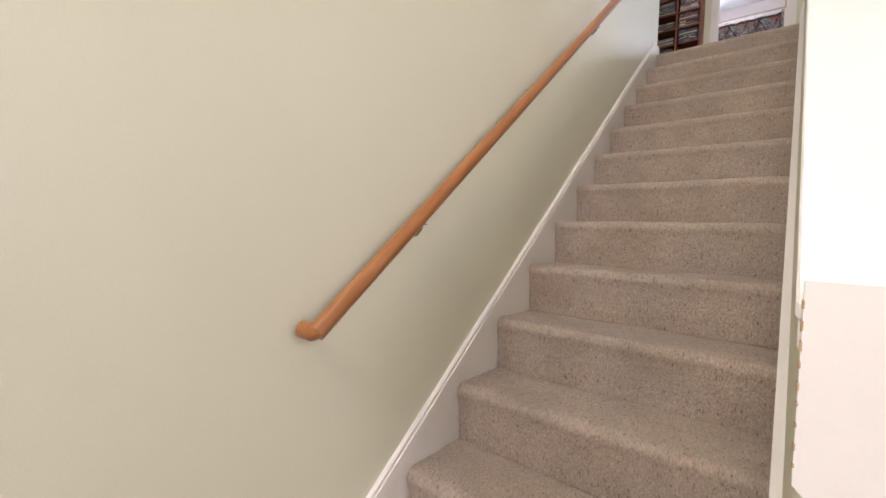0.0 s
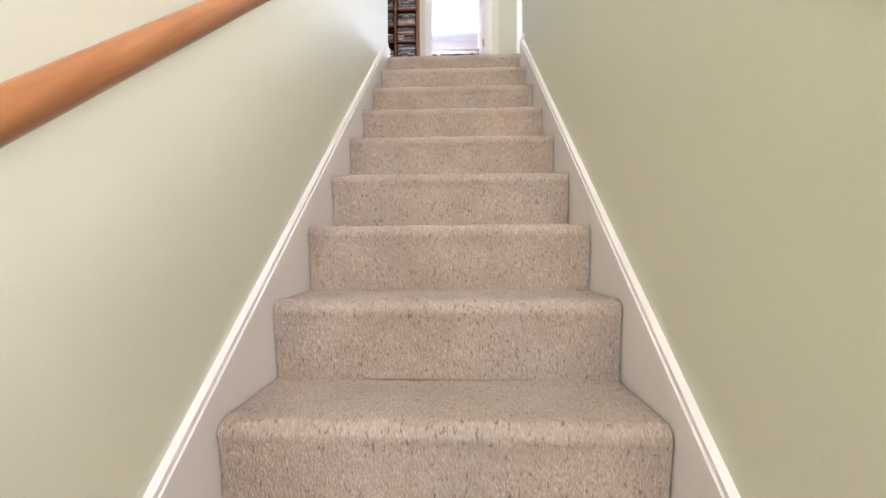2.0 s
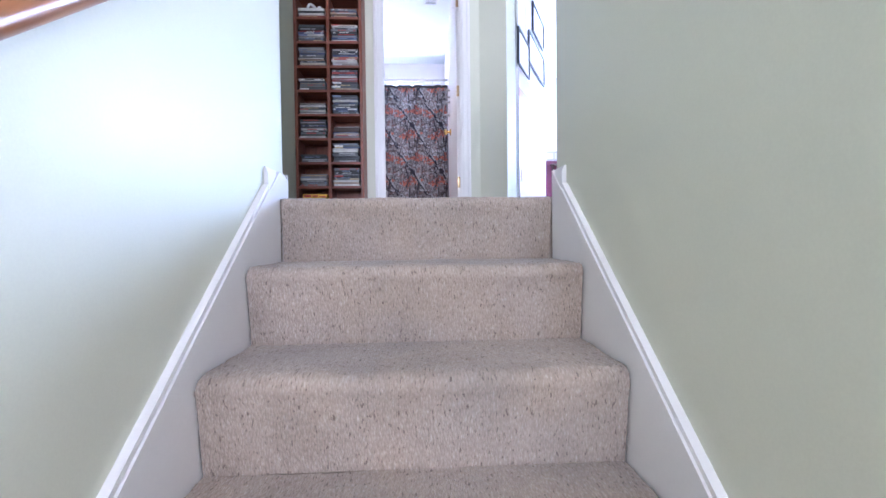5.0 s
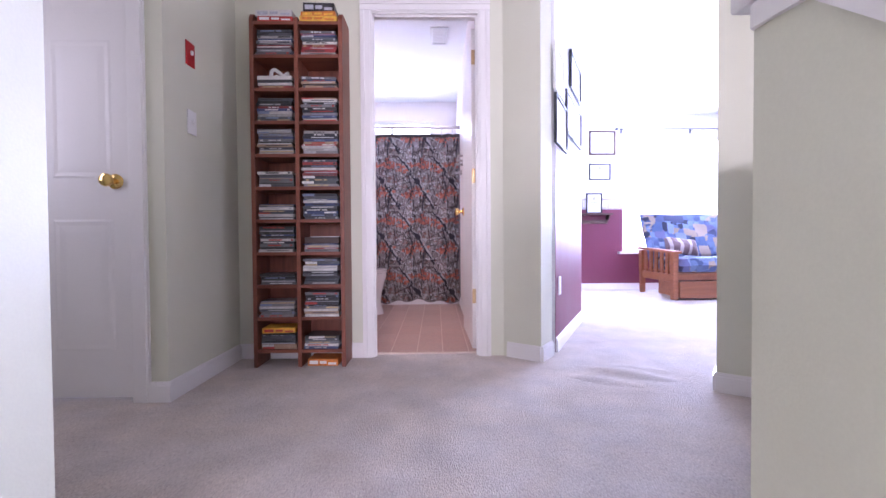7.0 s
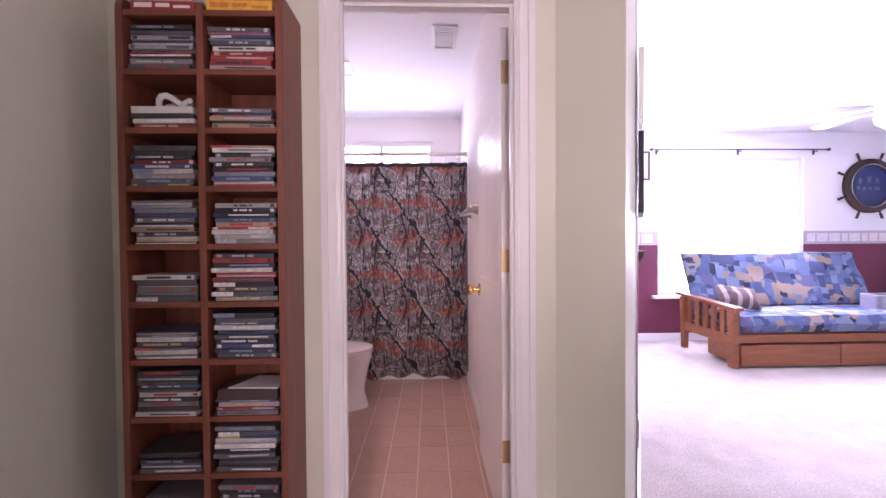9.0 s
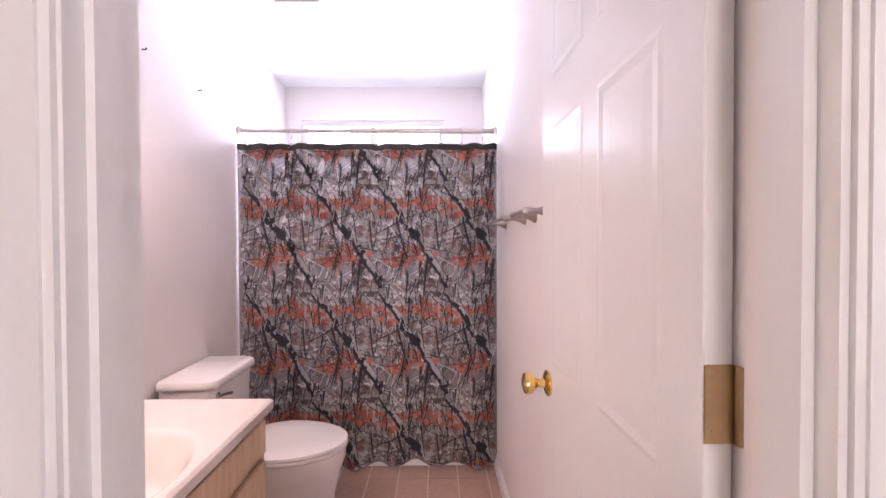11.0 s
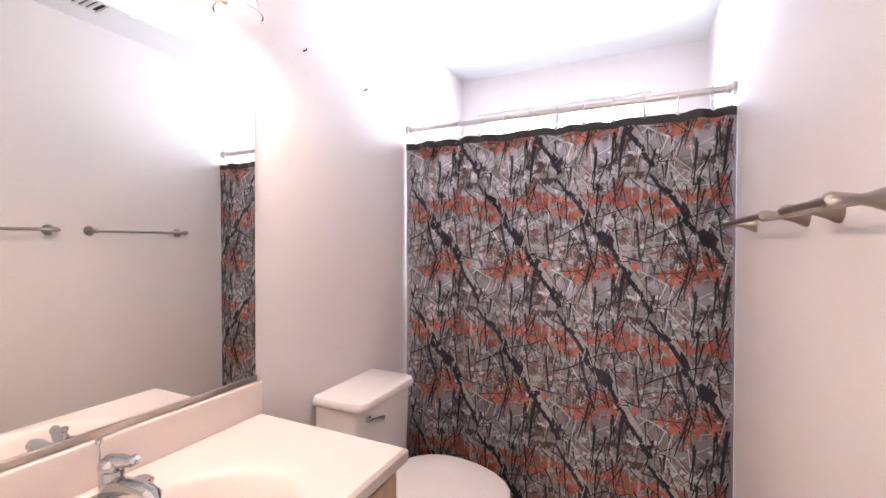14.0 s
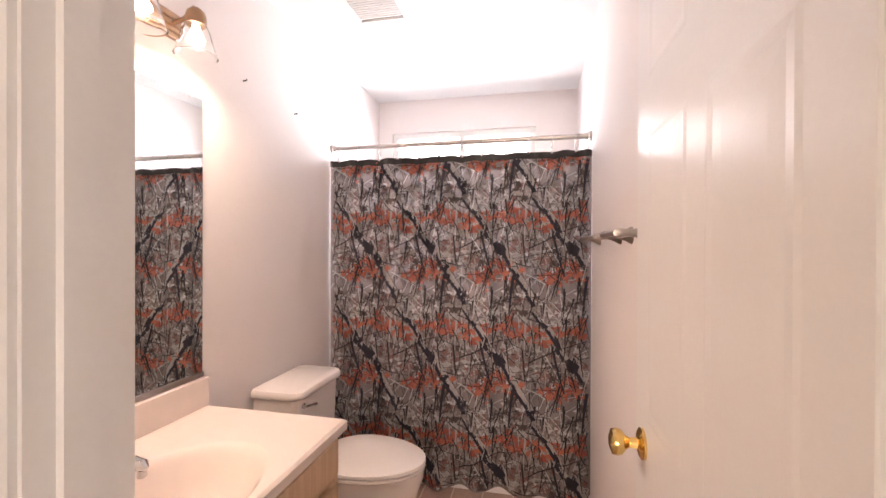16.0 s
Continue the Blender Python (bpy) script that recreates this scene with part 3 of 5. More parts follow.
prism(bm, [(RIGHT - 0.004, -1.58), (RIGHT - 0.004, -1.80), (RIGHT + 0.05, -1.855), (RIGHT + 0.14, -1.855), (RIGHT + 0.14, -1.58)], 1.330, 1.344, "y")
part("end_board", bm, TRIM, cap, "white end board with chipped edges")
rng = random.Random(5)
for i in range(9):
    z = -1.60 - 0.022 * i
    part("paint_chip", B(RIGHT - 0.0055, RIGHT - 0.003, 1.3285, 1.333 + rng.uniform(0, 0.006), z - rng.uniform(0.003, 0.012), z, bevel=0.0008), mat("bare_wood", (0.45, 0.30, 0.18), 0.7) if i == 0 else bpy.data.materials["bare_wood"], cap, "bare wood where the paint chipped" if i == 0 else "")
gd = (GUARD_B - GUARD_A).normalized()
gn = Vector((-gd.y, gd.x))
setting("trim_guard_cap", prism(bmesh.new(), [GUARD_A - gn * 0.03 - gd * 0.0, GUARD_B - gn * 0.03, GUARD_B + gn * 0.14, GUARD_A + gn * 0.14], 1.001, 1.032), TRIM, "white board capping the low guard wall", "trim")
setting("trim_guard_moulding", prism(bmesh.new(), [GUARD_A - gn * 0.014, GUARD_B - gn * 0.014, GUARD_B, GUARD_A], 0.925, 0.998), TRIM, "white moulding under the guard wall cap", "trim")

# slack carpet, risen in low folds by the opening
bm = bmesh.new()
fx, fy, nf = 0.15, 5.55, 60
fold = []
for i in range(nf + 1):
    row = []
    for j in range(nf + 1):
        x, y = fx + 1.0 * i / nf, fy + 1.0 * j / nf
        h = -0.004
        for (ax, ay, bx, by, hh, ww) in ((0.42, 6.30, 0.92, 5.98, 0.016, 0.06), (0.30, 6.16, 0.74, 5.90, 0.010, 0.05), (0.62, 6.32, 0.98, 6.10, 0.010, 0.05)):
            ux, uy = bx - ax, by - ay
            ln = math.hypot(ux, uy)
            s = ((x - ax) * ux + (y - ay) * uy) / ln / ln
            dist = abs((x - ax) * uy - (y - ay) * ux) / ln + 0.01 * math.sin(9 * s)
            if 0 < s < 1:
                h += (hh + 0.004) * math.sin(math.pi * s) * math.exp(-(dist / ww) ** 2)
        row.append(bm.verts.new((x, y, h)))
    fold.append(row)
for a, b in zip(fold, fold[1:]):
    for j in range(nf):
        bm.faces.new((a[j], b[j], b[j + 1], a[j + 1]))
setting("floor_carpet_folds", bm, CARPET_PALE, "low folds in the slack pale carpet by the opening", "carpet", smooth=True)

# ---- handrail ----
rail = thing("handrail", "round honey oak handrail fixed along the sage wall", "handrail", (LEFT + 0.079, 1.677, -1.476))
RS = 0.836
rail_pts = [(0, -0.369 + 0.02 * i, (-0.369 + 0.02 * i) * RS) for i in range(2)] + [(0, y, y * RS) for y in (0.0, 0.6, 1.2, 1.8, 2.4)]
bm = tube(bmesh.new(), rail_pts, 0.0222, 18)
part("rail", bm, OAK, rail, smooth=True)
bm = tube(bmesh.new(), [(0.0, -0.356, -0.356 * RS), (-0.014, -0.368, -0.368 * RS), (-0.05, -0.368, -0.368 * RS)], [0.0225, 0.022, 0.022], 18)
part("return_end", bm, OAK, rail, smooth=True)
for y in (-0.02, 1.30, 2.32):
    z = y * RS
    bm = tube(bmesh.new(), [(0, y, z - 0.02), (0, y, z - 0.038), (-0.016, y, z - 0.055), (-0.076, y, z - 0.064)], 0.0045, 8)
    lathe(bm, [(0.019, 0), (0.017, 0.004), (0.008, 0.007)], pose(-0.0785, y, z - 0.064, 0, 90, 0), 16)
    box(bm, -0.010, 0.010, y - 0.016, y + 0.016, z - 0.026, z - 0.0215)
    part("bracket", bm, BRONZE, rail, "small bronze metal bracket", True)


# ---- media shelf ----
SX, SY = -1.318, 6.308
shelf = thing("media_shelf", "tall narrow cherry veneer shelf with two columns full of cases", "shelf", (SX, SY, 0))
SW, SD, SH = 0.507, 0.19, 1.955
side_pts = [(0, 0), (SD, 0), (SD, SH), (0.035, SH), (0.018, SH - 0.008), (0.006, SH - 0.025), (0, SH - 0.045)]
for nm, x0, x1 in (("side_panel", 0, 0.022), ("side_panel", SW - 0.022, SW), ("divider", 0.2425, 0.2645)):
    bm = bmesh.new()
    pts = side_pts if nm == "side_panel" else [(0.002, 0), (SD, 0), (SD, SH - 0.03), (0.002, SH - 0.03)]
    prism(bm, pts, x0, x1, "x")
    bmesh.ops.bevel(bm, geom=bm.edges[:], offset=0.0015, segments=1, affect="EDGES")
    part(nm, bm, CHERRY, shelf)
BOARD = [0.098 + 0.1805 * k for k in range(11)]
for z in BOARD:
    for x0, x1 in ((0.0225, 0.242), (0.265, SW - 0.0225)):
        part("shelf_board", B(x0, x1, 0.003, SD - 0.006, z - 0.018, z, bevel=0.001), CHERRY_FLAT, shelf)
part("back_panel", B(0.0225, SW - 0.0225, SD - 0.0055, SD, 0.08, BOARD[10]), CHERRY, shelf)


def case_mesh(w, dpt, h, bars, name="case"):
    bm = B(-w / 2, w / 2, 0, dpt, 0, h, bevel=0.0012)
    return mesh_of(name, bm, CASE)


def bars_mesh(w, h, layout):
    """Plain bars on a spine, in place of writing."""
    bm = bmesh.new()
    for a, b, lo, hi in layout:
        box(bm, -w / 2 + a * w, -w / 2 + b * w, -0.0006, 0.0004, lo * h, hi * h)
    return mesh_of("spine_bar", bm, SPINE)


rng = random.Random(11)
CASES, PRINTS = {}, {}
LAYOUTS = [[(0.24, 0.62, 0.25, 0.75), (0.88, 0.95, 0.2, 0.8)], [(0.1, 0.5, 0.3, 0.7), (0.54, 0.7, 0.3, 0.7)], [(0.02, 0.98, 0.08, 0.45)], [(0.05, 0.14, 0.2, 0.8), (0.3, 0.52, 0.3, 0.7), (0.56, 0.66, 0.3, 0.7)], [(0.25, 0.9, 0.35, 0.65)], [(0.03, 0.1, 0.15, 0.85), (0.6, 0.95, 0.2, 0.8)], [(0.3, 0.37, 0.3, 0.7), (0.4, 0.52, 0.3, 0.7), (0.55, 0.6, 0.3, 0.7), (0.9, 0.96, 0.15, 0.85)], [(0.01, 0.35, 0.05, 0.95)]]
for hkey in (0.0145, 0.0148, 0.025, 0.008):
    CASES[hkey] = case_mesh(0.19, 0.135, hkey, None)
    PRINTS[hkey] = [bars_mesh(0.19, hkey, q) for q in LAYOUTS]
WHITE_CASE = mat("pale_case", (0.62, 0.6, 0.57), 0.4, grain=200, stain=40, vary=0.15, bump=0.02)


def put_case(x, y, z, h, turn, hkey=0.0145, label="thin plastic media case lying flat in a stack"):
    ob = new("media_case", CASES[hkey])
    ob.matrix_world = pose(x, y, z, 0, 0, turn)
    tagged(ob, label, "media case", "cases on the shelf")
    sp = new("spine_bar", rng.choice(PRINTS[hkey]))
    sp.parent = ob
    tagged(sp, kind="stuff")
    return ob


# how many cases lie in each cell, bottom row first: (west column, east column)
FILL = [(6, 5), (6, 10), (4, 10), (10, 4), (7, 10), (6, 10), (10, 9), (9, 9), (3, 5), (10, 10)]
for k, counts in enumerate(FILL):
    for col, n in enumerate(counts):
        cx = SX + (0.132 if col == 0 else 0.375)
        z = BOARD[k] + 0.0006
        for i in range(n):
            hkey = rng.choice((0.0145, 0.0148, 0.0145, 0.0145, 0.0148, 0.0145, 0.008))
            put_case(cx + rng.uniform(-0.007, 0.007), SY + 0.006 + rng.uniform(0, 0.012), z, hkey, rng.uniform(-2.2, 2.2), hkey)
            z += hkey + 0.0003
        if (k, col) in ((8, 0),):
            single("white_box", B(-0.095, 0.095, 0, 0.14, 0, 0.022, bevel=0.002), WHITE_CASE, "flat white box lying on the cases", "box", at=(cx, SY + 0.008, z))
            bm = tube(bmesh.new(), [(0.045 * math.cos(a), 0.02 * math.sin(2 * a), 0.02 + 0.014 * math.sin(a) + 0.012 * math.cos(3 * a)) for a in (2 * math.pi * i / 22 for i in range(22))], 0.010, 8)
            single("ribbon_bow", bm, PAPER, "crumpled white ribbon lying on the white box", "ribbon", smooth=True, at=(cx + 0.01, SY + 0.06, z + 0.0225))
        if (k, col) == (3, 1):
            bm = B(-0.09, 0.10, 0, 0.14, 0, 0.035, bevel=0.003)
            single("dark_disc_box", bm, mat("dark_box", (0.06, 0.035, 0.03), 0.5), "dark brown disc set box under loose papers", "box", at=(cx, SY + 0.01, z))
            bm = prism(bmesh.new(), [(-0.06, 0.01), (0.10, 0.0), (0.10, 0.12), (-0.01, 0.13)], 0, 0.003)
            single("loose_paper", bm, PAPER, "loose white papers on the dark box", "paper", at=(cx, SY + 0.008, z + 0.0355))
ORANGE = mat("orange_card", (0.62, 0.20, 0.03), 0.5, grain=90, stain=40, vary=0.3, bump=0.02)
YELLOW = mat("yellow_card", (0.75, 0.42, 0.04), 0.5, grain=90, stain=40, vary=0.3, bump=0.02)
REDCARD = mat("red_card", (0.40, 0.04, 0.03), 0.5, grain=90, stain=40, vary=0.3, bump=0.02)
GREYCARD = mat("grey_card", (0.42, 0.43, 0.48), 0.5, grain=90, stain=40, vary=0.3, bump=0.02)


def printed_box(name, w, dpt, h, body, bar, label, at, turn=0, group=""):
    ob = thing(name, label, "box", at, turn, group)
    part("carton", B(-w / 2, w / 2, 0, dpt, 0, h, bevel=0.002), body, ob)
    bm = bmesh.new()
    for a, b, lo, hi in ((0.06, 0.34, 0.25, 0.75), (0.4, 0.62, 0.3, 0.7), (0.68, 0.94, 0.2, 0.5)):
        box(bm, -w / 2 + a * w, -w / 2 + b * w, -0.0008, 0.0006, lo * h, hi * h)
    part("print_bar", bm, bar, ob)
    return ob


TOP = BOARD[10] + 0.0006
printed_box("tape_box", 0.20, 0.15, 0.03, YELLOW, ORANGE, "yellow and orange tape box on top of the shelf", (SX + 0.375, SY + 0.004, TOP), 1)
printed_box("tape_box", 0.19, 0.14, 0.028, ORANGE, YELLOW, "orange tape box stacked on a yellow one", (SX + 0.372, SY + 0.012, TOP + 0.0305), -2)
printed_box("tape_box", 0.19, 0.12, 0.028, REDCARD, PAPER, "dark red tape box with pale print", (SX + 0.14, SY + 0.006, TOP), 1)
printed_box("tape_box", 0.20, 0.14, 0.035, WHITE_CASE, GREYCARD, "white tape box with grey print on top of the shelf", (SX + 0.132, SY + 0.008, TOP + 0.0285), -1)
printed_box("tape_box", 0.17, 0.12, 0.05, BLACK, GREYCARD, "black tape box standing on the shelf top", (SX + 0.375, SY + 0.02, TOP + 0.059), 2)
zz = BOARD[0] + 0.0006 + 6 * 0.0151
printed_box("tape_box", 0.18, 0.13, 0.03, YELLOW, REDCARD, "yellow tape box with red print in the lowest cell", (SX + 0.138, SY + 0.006, zz), 3)
printed_box("tape_box", 0.17, 0.12, 0.04, ORANGE, PAPER, "orange tape box on the floor under the shelf", (SX + 0.375, SY + 0.02, 0.0005), -2)
single("loose_case", B(-0.08, 0.08, 0, 0.12, 0, 0.012, bevel=0.001), WHITE_CASE, "pale case tipped on a short stack", "media case", at=(SX + 0.385, SY + 0.006, BOARD[0] + 0.062), turn=9)


# ---- switches on the recess wall ----
def switch(name, plate, label, y, z, h=0.115, w=0.072):
    ob = thing(name, label, "light switch", (-1.48, y, z))
    part("plate", B(0.0005, 0.006, -w / 2, w / 2, 0, h, bevel=0.002), plate, ob)
    part("toggle", B(0.006, 0.018, -0.005, 0.005, h / 2 - 0.004, h / 2 + 0.016, bevel=0.002), PLASTIC, ob)
    return ob


switch("red_switch", RED, "red switch plate with a white toggle", 6.03, 1.54)
switch("light_switch", PLASTIC, "white switch plate below the red one", 6.035, 1.215)

# ---- far room: paint, border, trim ----
BORDER_MAT = mat("border_paper", (0.45, 0.40, 0.43), 0.7, grain=60, stain=14, vary=0.12, bump=0.02)


def plum_band(a, b, z0, z1, name, material, label, t=0.003):
    a, b = Vector(a), Vector(b)
    dd = (b - a).normalized()
    n = Vector((dd.y, -dd.x)) * t
    return setting(name, prism(bmesh.new(), [a, b, b + n, a + n], z0, z1), material, label, "wall paint" if material is PURPLE else "wallpaper border")


for x0, x1 in ((0.95, 2.30), (4.05, 6.5)):
    plum_band((x0, WIN_Y), (x1, WIN_Y), 0.0, 1.12, "wall_paint_plum", PURPLE, "deep plum paint on the lower wall")
    plum_band((x0, WIN_Y), (x1, WIN_Y), 1.12, 1.275, "border_strip", BORDER_MAT, "mauve wallpaper border with pale panels", 0.004)
    baseboard((x0, WIN_Y - 0.003), (x1, WIN_Y - 0.003))
plum_band((2.30, WIN_Y), (4.05, WIN_Y), 0.0, 0.50, "wall_paint_plum", PURPLE, "deep plum paint below the window")
baseboard((2.30, WIN_Y - 0.003), (4.05, WIN_Y - 0.003))
plum_band(PURPLE_A, PURPLE_B, 0.0, 1.12, "wall_paint_plum", PURPLE, "deep plum paint on the angled wall")
plum_band(PURPLE_A, PURPLE_B, 1.12, 1.275, "border_strip", BORDER_MAT, "mauve wallpaper border with pale panels", 0.004)
pd = (PURPLE_B - PURPLE_A).normalized()
pn = Vector((pd.y, -pd.x))
baseboard(PURPLE_A + pn * 0.003, PURPLE_B + pn * 0.003)
# pale panels of the border, one by one
rng = random.Random(3)
CREAM = mat("border_panel", (0.66, 0.62, 0.62), 0.7, grain=60, stain=20, vary=0.15, bump=0.02)
owner = [o for o in scene.objects if o.name.startswith("border_strip")]
for x0, x1, ow in ((1.5, 2.25, owner[0]), (4.09, 5.6, owner[1])):
    x = x0
    while x < x1:
        w = rng.choice((0.07, 0.10, 0.13))
        part("border_panel", B(x, x + w, WIN_Y - 0.0055, WIN_Y - 0.004, 1.150, 1.245), CREAM, ow)
        x += w + 0.022

window = thing("window_1", "wide bright window with a white frame and sill", "window", (2.30, WIN_Y, 0.53), kind="structure")
ww, wh = 1.75, 1.61
for nm, q in (("window_frame", (0, ww, 0.03, 0.09, 0, 0.045)), ("window_frame", (0, ww, 0.03, 0.09, wh - 0.045, wh)), ("window_frame", (0, 0.045, 0.03, 0.09, 0.045, wh - 0.045)), ("window_frame", (ww - 0.045, ww, 0.03, 0.09, 0.045, wh - 0.045))):
    part(nm, B(*q, bevel=0.003), PLASTIC, window)
for x0, x1 in ((0.045, ww - 0.045),):
    pane = part("pane", B(x0, x1, 0.058, 0.062, 0.045, wh - 0.045), GLASS, window)
    pane.visible_shadow = False
part("window_sill", B(-0.07, ww + 0.07, -0.07, 0.03, -0.032, 0.0, bevel=0.004), TRIM, window)
rod = thing("curtain_rod", "thin dark metal curtain rod with small finials above the window", "curtain rod", (2.22, WIN_Y - 0.06, 2.222))
part("rod", tube(bmesh.new(), [(0, 0, 0), (2.05, 0, 0)], 0.008, 10), IRON, rod, smooth=True)
for x in (0, 2.05):
    part("finial", lathe(bmesh.new(), [(0.006, 0), (0.016, 0.012), (0.020, 0.024), (0.012, 0.04), (0.003, 0.05)], pose(x, 0, 0, 0, 90 if x else -90, 0), 12), IRON, rod, smooth=True)
for x in (0.06, 1.03, 1.94):
    bm = tube(bmesh.new(), [(x, 0.058, -0.02), (x, 0.01, -0.018), (x, 0, -0.006)], 0.005, 8)
    box(bm, x - 0.012, x + 0.012, 0.054, 0.0595, -0.05, 0.02)
    part("bracket", bm, IRON, rod)


def picture(name, w, h, frame_mat, label, m, bars=True, fw=0.022, group=""):
    """A framed sheet; local x along the wall, -y out of it, z up from its lower edge."""
    ob = thing(name, label, "picture frame", group=group)
    ob.matrix_world = m
    for nm, q in (("frame_rail", (0, w, -0.02, -0.001, 0, fw)), ("frame_rail", (0, w, -0.02, -0.001, h - fw, h)), ("frame_stile", (0, fw, -0.02, -0.001, fw, h - fw)), ("frame_stile", (w - fw, w, -0.02, -0.001, fw, h - fw))):
        part(nm, B(*q, bevel=0.002), frame_mat, ob)
    part("sheet", B(fw, w - fw, -0.008, -0.002, fw, h - fw), PAPER, ob)
    if bars:
        bm = bmesh.new()
        for a, b, lo, hi in ((0.42, 0.58, 0.66, 0.82), (0.25, 0.75, 0.52, 0.57), (0.3, 0.7, 0.42, 0.45), (0.3, 0.7, 0.34, 0.37), (0.2, 0.4, 0.2, 0.23), (0.6, 0.8, 0.2, 0.23)):
            box(bm, a * w, b * w, -0.0088, -0.008, lo * h, hi * h)
        part("print_bar", bm, GREY_INK, ob)
    return ob


FR = wood_mat("brown_frame", (0.08, 0.04, 0.03), (0.14, 0.08, 0.06), 0, 0.4)
picture("certificate_frame", 0.37, 0.335, FR, "brown framed certificate on the white wall", pose(1.83, WIN_Y, 1.875), group="frames on the wall")
picture("certificate_frame", 0.30, 0.225, BLACK, "small black framed certificate on the white wall", pose(1.83, WIN_Y, 1.53), fw=0.016, group="frames on the wall")
picture("standing_frame", 0.22, 0.28, BLACK, "black framed sheet standing on the little wall shelf", pose(1.78, WIN_Y - 0.03, 1.062), fw=0.016)
ws = thing("wall_shelf", "small dark wall shelf with curved brackets", "shelf", (1.66, WIN_Y - 0.005, 0.92))
part("board", B(0, 0.46, -0.13, 0.0, 0.12, 0.14, bevel=0.003), FR, ws)
for x in (0.03, 0.41):
    part("bracket", prism(bmesh.new(), [(0, 0.0), (0, 0.12), (-0.11, 0.12), (-0.09, 0.07), (-0.03, 0.03)], x, x + 0.018, "x"), FR, ws)
part("lower_rail", B(0.0485, 0.4095, -0.02, 0.0, 0.0, 0.05, bevel=0.002), FR, ws)


def on_plum(s, z):
    p = Vector((0.50, 6.75)) + (Vector((0.947, 7.58)) - Vector((0.50, 6.75))).normalized() * s
    p = PURPLE_A + pd * (p - PURPLE_A).dot(pd) + pn * 0.004
    return pose(p.x, p.y, z, 0, 0, math.degrees(math.atan2(pd.y, pd.x)))


picture("picture_frame", 0.30, 0.28, PLASTIC, "white framed print on the angled wall", on_plum(-0.28, 1.60), bars=False, group="frames on the wall")
picture("picture_frame", 0.40, 0.30, BLACK, "thin black framed print above the border", on_plum(-0.26, 1.285), bars=False, fw=0.016, group="frames on the wall")
picture("picture_frame", 0.70, 0.29, BLACK, "wide black framed print on the angled wall", on_plum(0.12, 1.44), bars=False, fw=0.016, group="frames on the wall")
picture("picture_frame", 0.50, 0.27, BLACK, "black framed print hung highest on the angled wall", on_plum(0.30, 1.80), bars=False, fw=0.016, group="frames on the wall")
ol = thing("wall_outlet", "white outlet plate low on the plum wall", "outlet")
ol.matrix_world = on_plum(-0.12, 0.345)
part("plate", B(0, 0.075, -0.006, 0.0, 0, 0.118, bevel=0.002), PLASTIC, ol)
for z in (0.024, 0.068):
    part("socket", B(0.022, 0.053, -0.008, -0.006, z, z + 0.028, bevel=0.002), PLASTIC, ol)


